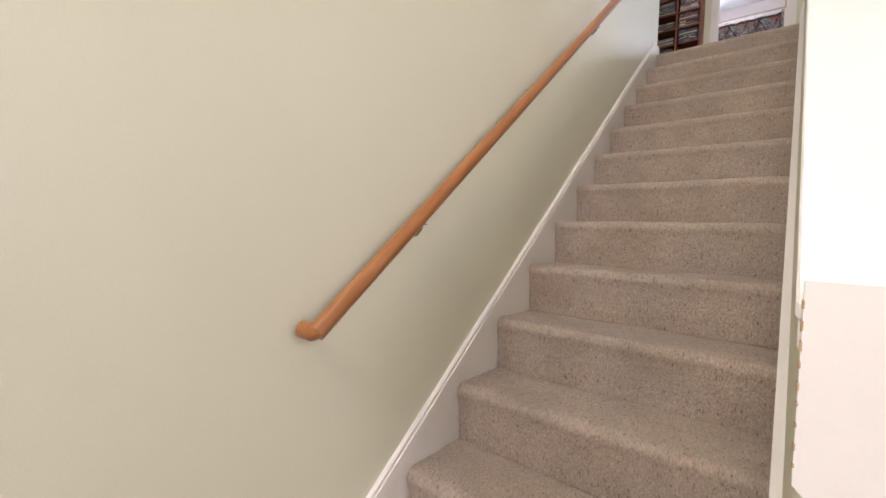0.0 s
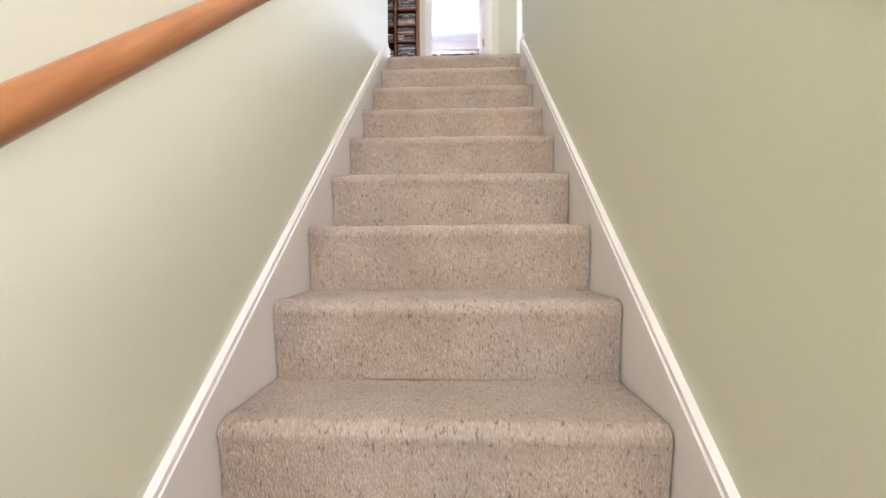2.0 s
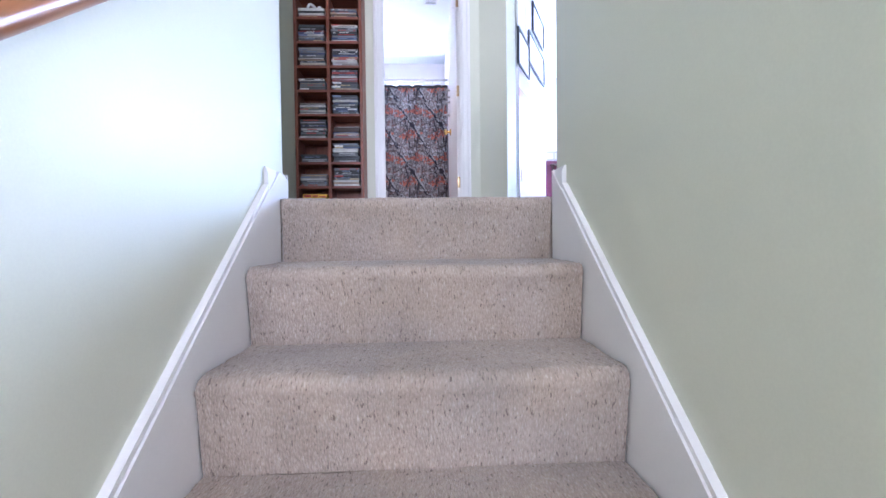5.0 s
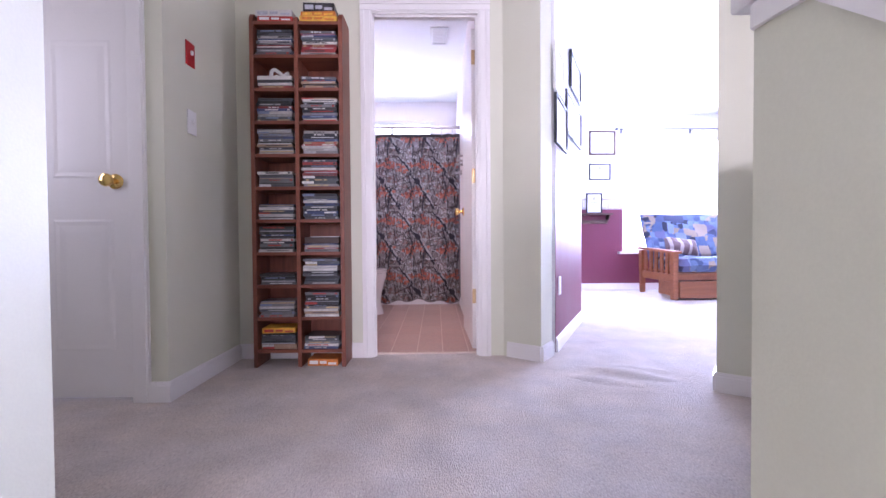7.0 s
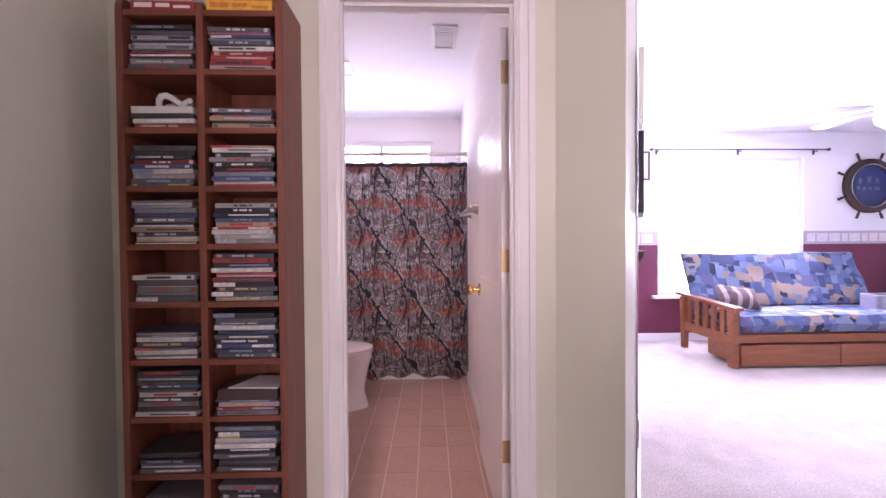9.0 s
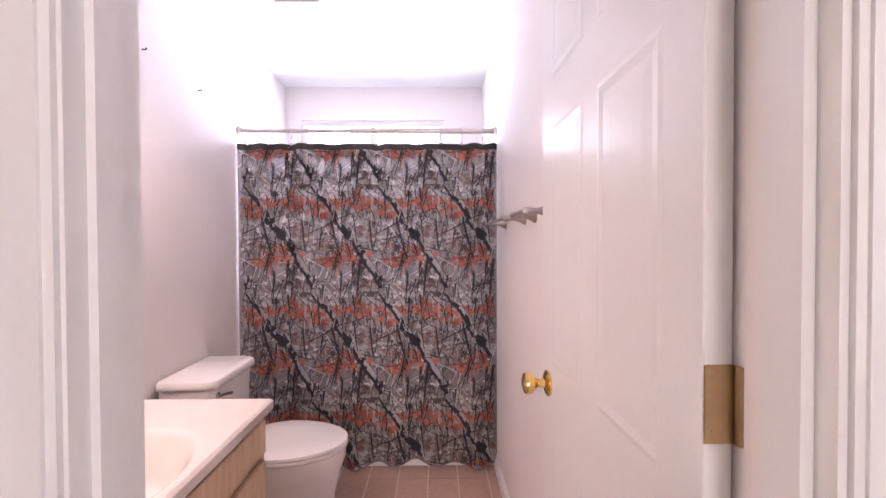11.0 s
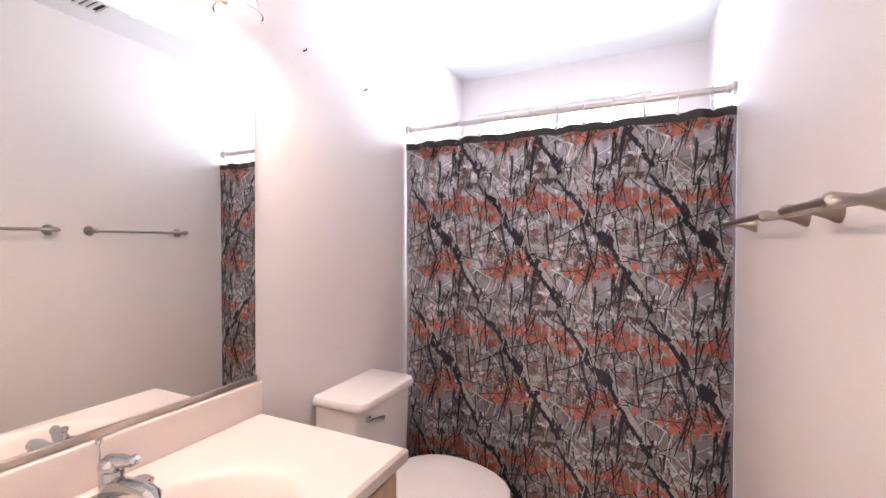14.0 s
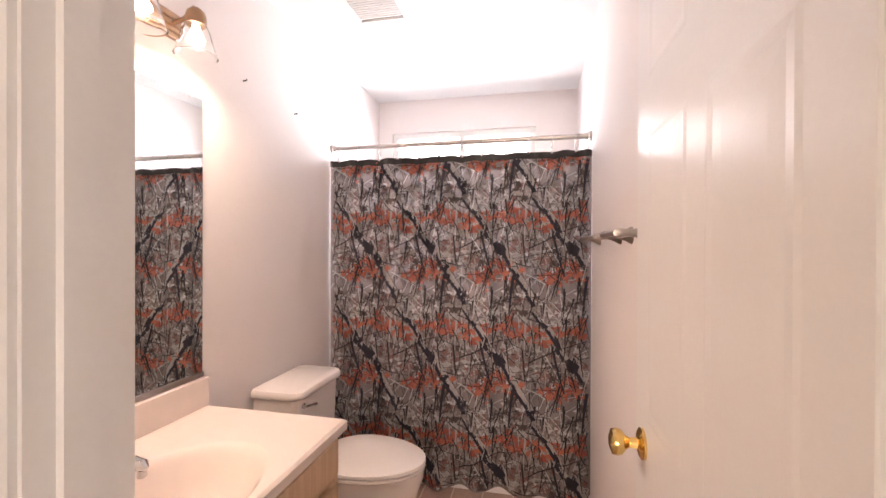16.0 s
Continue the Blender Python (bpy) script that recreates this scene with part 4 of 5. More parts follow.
def patchwork(name):
    """Blue woven patches with tan and dark figures."""
    m, n, l, b = nodes_of(name)
    tc, mp = n.new("ShaderNodeTexCoord"), n.new("ShaderNodeMapping")
    mp.inputs["Rotation"].default_value = (0.2, 0.15, 0.12)
    vo, vo2, no = n.new("ShaderNodeTexVoronoi"), n.new("ShaderNodeTexVoronoi"), n.new("ShaderNodeTexNoise")
    vo.distance = vo2.distance = "CHEBYCHEV"
    vo.inputs["Randomness"].default_value = vo2.inputs["Randomness"].default_value = 0.62
    vo.inputs["Scale"].default_value, vo2.inputs["Scale"].default_value, no.inputs["Scale"].default_value = 7.5, 14, 130
    l.new(tc.outputs["Object"], mp.inputs["Vector"])
    for t in (vo, vo2, no):
        l.new(mp.outputs[0], t.inputs["Vector"])
    cols = []
    for v, pal in ((vo, ((0.072, 0.108, 0.216), (0.122, 0.166, 0.302), (0.040, 0.046, 0.105), (0.173, 0.213, 0.318), (0.118, 0.117, 0.229), (0.33, 0.25, 0.20), (0.065, 0.086, 0.174), (0.137, 0.170, 0.287))),
                   (vo2, ((0.094, 0.130, 0.259), (0.144, 0.194, 0.338), (0.022, 0.025, 0.054), (0.108, 0.151, 0.274), (0.288, 0.216, 0.166), (0.079, 0.108, 0.223), (0.187, 0.238, 0.360), (0.050, 0.072, 0.151)))):
        sep, cr = n.new("ShaderNodeSeparateColor"), n.new("ShaderNodeValToRGB")
        cr.color_ramp.interpolation = "CONSTANT"
        while len(cr.color_ramp.elements) < len(pal):
            cr.color_ramp.elements.new(1)
        for i, c in enumerate(pal):
            cr.color_ramp.elements[i].position, cr.color_ramp.elements[i].color = i / len(pal), (*c, 1)
        l.new(v.outputs["Color"], sep.inputs[0]), l.new(sep.outputs[0], cr.inputs[0])
        cols.append((cr, sep))
    gt = n.new("ShaderNodeMath")
    gt.operation = "GREATER_THAN"
    gt.inputs[1].default_value = 0.5
    l.new(cols[0][1].outputs[1], gt.inputs[0])
    mix, mul, mr = n.new("ShaderNodeMix"), n.new("ShaderNodeMix"), n.new("ShaderNodeMapRange")
    mix.data_type = mul.data_type = "RGBA"
    mul.blend_type = "MULTIPLY"
    mul.inputs["Factor"].default_value = 1
    l.new(gt.outputs[0], mix.inputs["Factor"]), l.new(cols[0][0].outputs[0], mix.inputs["A"]), l.new(cols[1][0].outputs[0], mix.inputs["B"])
    mr.inputs["To Min"].default_value, mr.inputs["To Max"].default_value = 0.75, 1.25
    l.new(no.outputs["Fac"], mr.inputs["Value"])
    l.new(mix.outputs["Result"], mul.inputs["A"]), l.new(mr.outputs[0], mul.inputs["B"]), l.new(mul.outputs["Result"], b.inputs["Base Color"])
    b.inputs["Roughness"].default_value = 0.9
    bp = n.new("ShaderNodeBump")
    bp.inputs["Strength"].default_value, bp.inputs["Distance"].default_value = 0.3, 0.003
    l.new(no.outputs["Fac"], bp.inputs["Height"]), l.new(bp.outputs[0], b.inputs["Normal"])
    return m


PATCH = patchwork("blue_patchwork_cloth")


def cushion(bm, w, dpt, t, nx=40, ny=16, sag=0.012, edge=0.05, seed=0):
    """A soft slab with puffed edges and shallow tufts, in x, y and thickness z."""
    def h(u, v):
        e = min(u * w, (1 - u) * w, v * dpt, (1 - v) * dpt)
        r = min(1, e / edge)
        return math.sqrt(max(0, 1 - (1 - r) ** 2))
    grid = {}
    for s in (1, -1):
        for i in range(nx + 1):
            for j in range(ny + 1):
                u, v = i / nx, j / ny
                if s < 0 and (i in (0, nx) or j in (0, ny)):
                    grid[s, i, j] = grid[1, i, j]
                    continue
                wob = noise.noise((u * 6 + seed, v * 5, s)) * sag - sag * 0.8 * max(0, math.cos(u * 6 * math.pi)) * max(0, math.cos(v * 3 * math.pi))
                grid[s, i, j] = bm.verts.new((u * w + noise.noise((v * 3, seed, 2)) * 0.006, v * dpt + noise.noise((u * 5, seed, 7)) * 0.008, t / 2 + s * (t / 2) * h(u, v) + (wob if s > 0 else 0)))
        for i in range(nx):
            for j in range(ny):
                q = [grid[s, i, j], grid[s, i + 1, j], grid[s, i + 1, j + 1], grid[s, i, j + 1]]
                bm.faces.new(q if s > 0 else q[::-1])
    return bm


futon = thing("futon", "wooden futon with slatted arms and a blue patchwork mattress", "futon", (2.39, 8.70, 0))
FL = 1.98
for ax in (0.0, FL - 0.075):
    arm = new("arm")
    arm.parent, arm.location = futon, (ax, 0, 0)
    arm.empty_display_size = 0.1
    bm = bmesh.new()
    prism(bm, [(0, 0), (0.07, 0), (0.085, 0.53), (0.0, 0.53)], 0.01, 0.065, "x")
    part("front_post", bm, FUTON_WOOD, arm)
    bm = bmesh.new()
    prism(bm, [(0.755, 0), (0.80, 0), (0.83, 0.56), (0.74, 0.56)], 0.01, 0.065, "x")
    part("rear_post", bm, FUTON_WOOD, arm)
    part("arm_rest", prism(bmesh.new(), [(-0.03, 0.53), (0.86, 0.575), (0.86, 0.605), (-0.03, 0.56)], -0.01, 0.085, "x"), FUTON_WOOD, arm)
    part("lower_rail", B(0.02, 0.055, 0.075, 0.75, 0.20, 0.29, bevel=0.003), FUTON_WOOD, arm)
    for i in range(5):
        y = 0.15 + i * 0.125
        part("slat", B(0.027, 0.047, y, y + 0.062, 0.29, 0.53 + y * 0.05, bevel=0.002), FUTON_WOOD, arm)
part("front_rail", B(0.066, FL - 0.076, 0.03, 0.06, 0.225, 0.305, bevel=0.003), FUTON_WOOD, futon)
for i in range(6):
    part("deck_slat", B(0.07, FL - 0.08, 0.08 + i * 0.11, 0.14 + i * 0.11, 0.30, 0.318), FUTON_WOOD, futon)
for i, (x0, x1) in enumerate(((0.075, 1.0), (1.01, FL - 0.08))):
    dr = part("drawer", B(x0, x1, 0.0, 0.45, 0.03, 0.205, bevel=0.004), FUTON_WOOD, futon)
    part("drawer_front", B(x0 - 0.004, x1 + 0.0, -0.018, -0.0005, 0.022, 0.215, bevel=0.003), FUTON_WOOD, dr)
    for x in (x0 + 0.05, x1 - 0.08):
        part("caster", lathe(bmesh.new(), [(0.015, -0.012), (0.015, 0.012)], pose(x, 0.2, 0.0152, 0, 90, 0), 12), BLACK, dr)
m = part("seat_mattress", cushion(bmesh.new(), FL - 0.17, 0.72, 0.17, 44, 16, 0.014, 0.07), PATCH, futon, smooth=True)
m.location = (0.085, -0.01, 0.315)
m = part("back_mattress", cushion(bmesh.new(), FL - 0.05, 0.66, 0.16, 44, 14, 0.014, 0.07, 4), PATCH, futon, smooth=True)
m.matrix_basis = pose(0.025, 0.66, 0.40, 66)
bm = bmesh.new()
for i in range(6):
    z = 0.38 + i * 0.09
    yy = 0.79 + (z - 0.38) * 0.44
    box(bm, 0.22, FL - 0.22, yy, yy + 0.018, z, z + 0.05)
part("back_frame", bm, FUTON_WOOD, futon)
STRIPE = mat("striped_pillow_cloth", (0.13, 0.11, 0.14), 0.9, grain=40, stain=16, vary=0.5, bump=0.2)
sn, sl = STRIPE.node_tree.nodes, STRIPE.node_tree.links
wave, ramp, tcs = sn.new("ShaderNodeTexWave"), sn.new("ShaderNodeValToRGB"), sn.new("ShaderNodeTexCoord")
wave.inputs["Scale"].default_value, wave.inputs["Distortion"].default_value = 3.0, 3.5
ramp.color_ramp.elements[0].position, ramp.color_ramp.elements[0].color = 0.62, (0.11, 0.065, 0.07, 1)
ramp.color_ramp.elements[1].position, ramp.color_ramp.elements[1].color = 0.80, (0.30, 0.25, 0.245, 1)
sl.new(tcs.outputs["Object"], wave.inputs["Vector"]), sl.new(wave.outputs["Fac"], ramp.inputs[0])
sl.new(ramp.outputs[0], STRIPE.node_tree.nodes["Principled BSDF"].inputs["Base Color"])
bm = cushion(bmesh.new(), 0.36, 0.26, 0.12, 16, 12, 0.01, 0.11, 9)
p = single("throw_pillow", bm, STRIPE, "small dark striped pillow lying on the futon", "pillow", smooth=True)
p.matrix_world = pose(2.46, 9.0, 0.51, 38, 8, -16)
bk = thing("storage_basket", "grey fabric basket standing on the futon seat", "basket", (4.20, 9.06, 0.482))
bm = bmesh.new()
prism(bm, [(-0.14, -0.1), (0.14, -0.1), (0.14, 0.1), (-0.14, 0.1)], 0, 0.13)
bmesh.ops.delete(bm, geom=[f for f in bm.faces if f.normal.z > 0.9 or f.calc_center_median().z > 0.12], context="FACES_ONLY")
bmesh.ops.bevel(bm, geom=[e for e in bm.edges if abs(e.verts[0].co.z - e.verts[1].co.z) > 0.1], offset=0.03, segments=3, affect="EDGES")
bmesh.ops.solidify(bm, geom=bm.faces[:], thickness=0.008)
part("body", bm, mat("grey_basket_cloth", (0.30, 0.28, 0.33), 0.9, grain=70, stain=9, vary=0.2, bump=0.3), bk)
part("rim", tube(bmesh.new(), [(0.13 * c, 0.09 * s, 0.132) for c, s in ((-1, -1), (1, -1), (1, 1), (-1, 1), (-1, -1))], 0.007, 8), GREYCARD, bk)

# ship's wheel on the wall
wheel = thing("ships_wheel", "dark wooden ship's wheel with a blue glass centre", "wall decor", (4.83, WIN_Y - 0.001, 1.80))
bm = bmesh.new()
for r0, r1, y0, y1 in ((0.252, 0.318, -0.045, 0.0),):
    rings = [[bm.verts.new((r * math.cos(a), y, r * math.sin(a))) for a in (2 * math.pi * k / 48 for k in range(48))] for r, y in ((r0, y1), (r0, y0), (r0 + 0.012, y0 - 0.006), (r1 - 0.012, y0 - 0.006), (r1, y0), (r1, y1))]
    for a, b in zip(rings, rings[1:] + rings[:1]):
        for k in range(48):
            bm.faces.new((a[k], a[(k + 1) % 48], b[(k + 1) % 48], b[k]))
WHEEL_WOOD = wood_mat("dark_walnut", (0.035, 0.014, 0.010), (0.07, 0.03, 0.02), 0, 0.4)
part("rim", bm, WHEEL_WOOD, wheel, smooth=True)
part("blue_glass", lathe(bmesh.new(), [(0.253, 0), (0.253, 0.015)], pose(0, 0, 0, 90), 40), mat("navy_glass", (0.02, 0.035, 0.13), 0.12, grain=20, stain=6, vary=0.4, bump=0), wheel, "navy blue glass disc with pale print")
part("chrome_ring", tube(bmesh.new(), [(0.250 * math.cos(a), -0.052, 0.250 * math.sin(a)) for a in (2 * math.pi * k / 40 for k in range(41))], 0.007, 8, caps=False), CHROME, wheel)
FADED = mat("faded_print", (0.10, 0.12, 0.20), 0.4, grain=60, stain=30, vary=0.4, bump=0)
for x0, x1, z0, z1 in ((-0.13, -0.09, 0.03, 0.09), (-0.02, 0.02, 0.04, 0.11), (0.08, 0.12, 0.03, 0.09), (-0.15, -0.11, -0.04, 0.0), (-0.08, -0.04, -0.05, -0.01), (0.0, 0.03, -0.05, -0.01), (0.06, 0.13, -0.05, -0.01)):
    part("print_bar", B(x0, x1, -0.0165, -0.0152, z0, z1), FADED, wheel)
for k in range(8):
    a = 2 * math.pi * (k + 0.5) / 8
    prof = [(0.013, 0.0), (0.010, 0.03), (0.016, 0.05), (0.012, 0.075), (0.017, 0.092), (0.006, 0.10)]
    part("spoke_handle", lathe(bmesh.new(), prof, pose(0.316 * math.cos(a), -0.022, 0.316 * math.sin(a), 0, 90 - math.degrees(a), 0), 10), WHEEL_WOOD, wheel, smooth=True)


def vent(name, x, y, w, h, label, slats=7):
    ob = thing(name, label, "vent", (x, y, CEIL))
    for q in ((0, w, 0, 0.02, -0.012, -0.0005), (0, w, h - 0.02, h, -0.012, -0.0005), (0, 0.02, 0.02, h - 0.02, -0.012, -0.0005), (w - 0.02, w, 0.02, h - 0.02, -0.012, -0.0005)):
        part("frame", B(*q, bevel=0.002), PLASTIC, ob)
    part("backing", B(0.02, w - 0.02, 0.02, h - 0.02, -0.003, -0.0005), mat("dark_duct", (0.05, 0.05, 0.05), 0.9) if "dark_duct" not in bpy.data.materials else bpy.data.materials["dark_duct"], ob)
    for i in range(slats):
        yy = 0.03 + (h - 0.06) * i / slats
        part("slat", B(0.02, w - 0.02, yy, yy + (h - 0.06) / slats * 0.55, -0.010, -0.004), PLASTIC, ob)
    return ob


vent("ceiling_vent", 2.98, 9.20, 0.26, 0.14, "white slotted air vent in the far room's ceiling")
BLADE = mat("washed_blade", (0.17, 0.16, 0.17), 0.5, grain=60, stain=6, vary=0.1, bump=0.05)
fan = thing("ceiling_fan", "white ceiling fan with a glass light bowl", "ceiling fan", (3.25, 8.15, CEIL), 16)
part("canopy", lathe(bmesh.new(), [(0.02, -0.06), (0.06, -0.045), (0.07, -0.0005)], None, 20), PLASTIC, fan, smooth=True)
part("down_rod", lathe(bmesh.new(), [(0.012, -0.16), (0.012, -0.05)], None, 12), PLASTIC, fan)
part("motor", lathe(bmesh.new(), [(0.05, -0.29), (0.10, -0.27), (0.115, -0.22), (0.10, -0.17), (0.04, -0.155)], None, 28), PLASTIC, fan, "white motor housing", True)
part("light_bowl", lathe(bmesh.new(), [(0.01, -0.40), (0.06, -0.385), (0.10, -0.35), (0.11, -0.31), (0.06, -0.291)], None, 28), glow_mat("lit_bowl", (1.0, 0.97, 0.92), 3.0), fan, "lit white glass bowl", True)
for k in range(5):
    bl = part("blade", prism(bmesh.new(), [(0.13, -0.02), (0.2, -0.05), (0.62, -0.07), (0.66, -0.04), (0.66, 0.04), (0.62, 0.07), (0.2, 0.05), (0.13, 0.02)], -0.235, -0.228), BLADE, fan)
    bl.matrix_basis = pose(0, 0, 0, 6, 0, 72 * k)

# ---- bathroom ----
window = thing("window_2", "small bright bathroom window high above the bathtub", "window", (-1.38, BATH_N, 1.25), kind="structure")
for nm, q in (("window_frame", (0, 1.06, 0.03, 0.09, 0, 0.04)), ("window_frame", (0, 1.06, 0.03, 0.09, 0.91, 0.95)), ("window_frame", (0, 0.04, 0.03, 0.09, 0.04, 0.91)), ("window_frame", (1.02, 1.06, 0.03, 0.09, 0.04, 0.91)), ("mullion", (0.51, 0.55, 0.035, 0.085, 0.04, 0.91))):
    part(nm, B(*q, bevel=0.003), PLASTIC, window)
for x0, x1 in ((0.04, 0.51), (0.55, 1.02)):
    pane = part("pane", B(x0, x1, 0.058, 0.062, 0.04, 0.91), GLASS, window)
    pane.visible_shadow = False
baseboard((BATH_E, 6.70), (BATH_E, 8.535), -1)
baseboard((BATH_W, 7.56), (BATH_W, 8.535), 1)

# vanity
vanity = thing("vanity_cabinet", "pale maple vanity cabinet under a cream top", "cabinet", (BATH_W + 0.002, 6.70, 0))
bm = B(0, 0.53, 0, 0.84, 0.10, 0.59)
for q in ((0, 0.53, 0, 0.018, 0.59, 0.735), (0, 0.53, 0.822, 0.84, 0.59, 0.735), (0.512, 0.53, 0.018, 0.822, 0.59, 0.735)):
    box(bm, *q)
part("body", bm, CABINET_WOOD, vanity)
part("toe_kick", B(0, 0.46, 0.0, 0.84, 0.0006, 0.10), CABINET_WOOD, vanity)
for y0, y1 in ((0.03, 0.405), (0.435, 0.81)):
    dr = part("cabinet_door", B(0.531, 0.549, y0, y1, 0.14, 0.59, bevel=0.003), CABINET_WOOD, vanity)
    part("inner_panel", B(0.5495, 0.554, y0 + 0.06, y1 - 0.06, 0.20, 0.54, bevel=0.003), CABINET_WOOD, dr)
    part("pull_knob", lathe(bmesh.new(), [(0.006, 0), (0.006, 0.012), (0.014, 0.018), (0.012, 0.026), (0.003, 0.028)], pose(0.549, (y1 - 0.03) if y0 < 0.1 else (y0 + 0.03), 0.55, 0, 90, 0), 14), BRASS, dr, smooth=True)
part("false_drawer", B(0.531, 0.549, 0.03, 0.81, 0.615, 0.725, bevel=0.003), CABINET_WOOD, vanity)

top = thing("countertop", "cream cultured marble counter with an oval basin", "countertop", (BATH_W + 0.001, 6.70, 0.737))
TW, TL, TT = 0.555, 0.862, 0.035
bm = bmesh.new()
nx, ny = 64, 92
grid = []
for i in range(nx + 1):
    row = []
    for j in range(ny + 1):
        x, y = TW * i / nx, TL * j / ny
        r = math.hypot((x - 0.335) / 0.175, (y - 0.385) / 0.225)
        z = TT
        if r < 1.12:
            q = max(0.0, min(1.0, (1.12 - r) / 0.42))
            z -= 0.125 * (q * q * (3 - 2 * q)) * (0.8 + 0.2 * (1 - min(1, r)))
        e = min(x if False else 1, TW - x, TL - y)
        if e < 0.008:
            z -= 0.008 - math.sqrt(max(0, 0.008 ** 2 - (0.008 - e) ** 2))
        row.append(bm.verts.new((x, y, z)))
    grid.append(row)
for i in range(nx):
    for j in range(ny):
        bm.faces.new((grid[i][j], grid[i + 1][j], grid[i + 1][j + 1], grid[i][j + 1]))
rim = [grid[i][0] for i in range(nx + 1)] + [grid[nx][j] for j in range(1, ny + 1)] + [grid[i][ny] for i in range(nx - 1, -1, -1)] + [grid[0][j] for j in range(ny - 1, 0, -1)]
low = [bm.verts.new((v.co.x, v.co.y, 0)) for v in rim]
for i in range(len(rim)):
    j = (i + 1) % len(rim)
    bm.faces.new((rim[i], low[i], low[j], rim[j]))
part("counter", bm, MARBLE, top, smooth=True)
part("backsplash", B(0, 0.02, 0, TL - 0.004, TT + 0.0005, TT + 0.105, bevel=0.004, seg=2), MARBLE, top)
part("drain", lathe(bmesh.new(), [(0.022, 0), (0.020, 0.003), (0.008, 0.004)], pose(0.335, 0.385, TT - 0.124), 18), CHROME, top, "chrome drain", True)

fc = thing("faucet", "chrome basin faucet with a lever handle and lift rod", "faucet", (BATH_W + 0.105, 7.09, 0.7725))
bm = bmesh.new()
prism(bm, [(0.026 * math.cos(a) + 0.0, 0.055 * (1 if math.sin(a) > 0 else -1) + 0.026 * math.sin(a)) for a in (2 * math.pi * (k + 0.5) / 24 for k in range(24))], 0, 0.018)
bmesh.ops.bevel(bm, geom=[e for e in bm.edges if all(v.co.z > 0.01 for v in e.verts)], offset=0.007, segments=3, affect="EDGES")
part("base", bm, CHROME, fc, smooth=True)
part("body", lathe(bmesh.new(), [(0.025, 0.016), (0.023, 0.04), (0.022, 0.062), (0.018, 0.067)], None, 24), CHROME, fc, smooth=True)
sp = part("spout", tube(bmesh.new(), [(0.0, 0, 0.026), (0.03, 0, 0.034), (0.075, 0, 0.044), (0.12, 0, 0.049), (0.146, 0, 0.046), (0.158, 0, 0.040)], [0.024, 0.022, 0.019, 0.017, 0.015, 0.006], 20), CHROME, fc, smooth=True)
part("aerator", lathe(bmesh.new(), [(0.010, 0.018), (0.011, 0.020), (0.011, 0.036)], pose(0.143, 0, 0), 16), CHROME, sp, smooth=True)
hd = part("handle", lathe(bmesh.new(), [(0.022, 0.066), (0.0255, 0.072), (0.025, 0.082), (0.019, 0.090), (0.008, 0.094)], None, 24), CHROME, fc, smooth=True)
part("lever", tube(bmesh.new(), [(-0.01, 0, 0.080), (0.025, 0.004, 0.088), (0.052, 0.008, 0.090), (0.066, 0.010, 0.097), (0.072, 0.011, 0.102)], [0.016, 0.014, 0.011, 0.011, 0.005], 14), CHROME, hd, smooth=True)
lr = part("lift_rod", lathe(bmesh.new(), [(0.0025, 0.018), (0.0025, 0.115), (0.007, 0.120), (0.007, 0.128), (0.003, 0.130)], pose(-0.028, -0.01, 0), 12), CHROME, fc, smooth=True)

mir = thing("wall_mirror", "wide frameless mirror above the backsplash", "mirror", (BATH_W, 6.70, 0.880))
part("glass", B(0.001, 0.006, 0.002, 0.842, 0.017, 0.988, bevel=0.001), MIRROR, mir)
part("channel", B(0.0008, 0.010, 0.0, 0.845, -0.001, 0.0165, bevel=0.001), NICKEL, mir, "thin metal channel")
for y in (0.14, 0.49, 0.79):
    part("clip", lathe(bmesh.new(), [(0.010, 0), (0.010, 0.004), (0.003, 0.006)], pose(0.0062, y, 0.990, 0, 90, 0), 14), PLASTIC, mir, smooth=True)

vl = thing("vanity_light", "bronze bar light with bell glass shades above the mirror", "wall light", (BATH_W, 6.78, 2.02))
bm = B(0.0005, 0.018, 0, 0.66, 0.0, 0.085, bevel=0.004, seg=2)
for z in (0.022, 0.0425, 0.063):
    tube(bm, [(0.019, 0.01, z), (0.019, 0.65, z)], 0.006, 8)
part("back_bar", bm, BRONZE, vl, smooth=True)
BULB = glow_mat("lit_bulb", (1.0, 0.90, 0.76), 5.0)
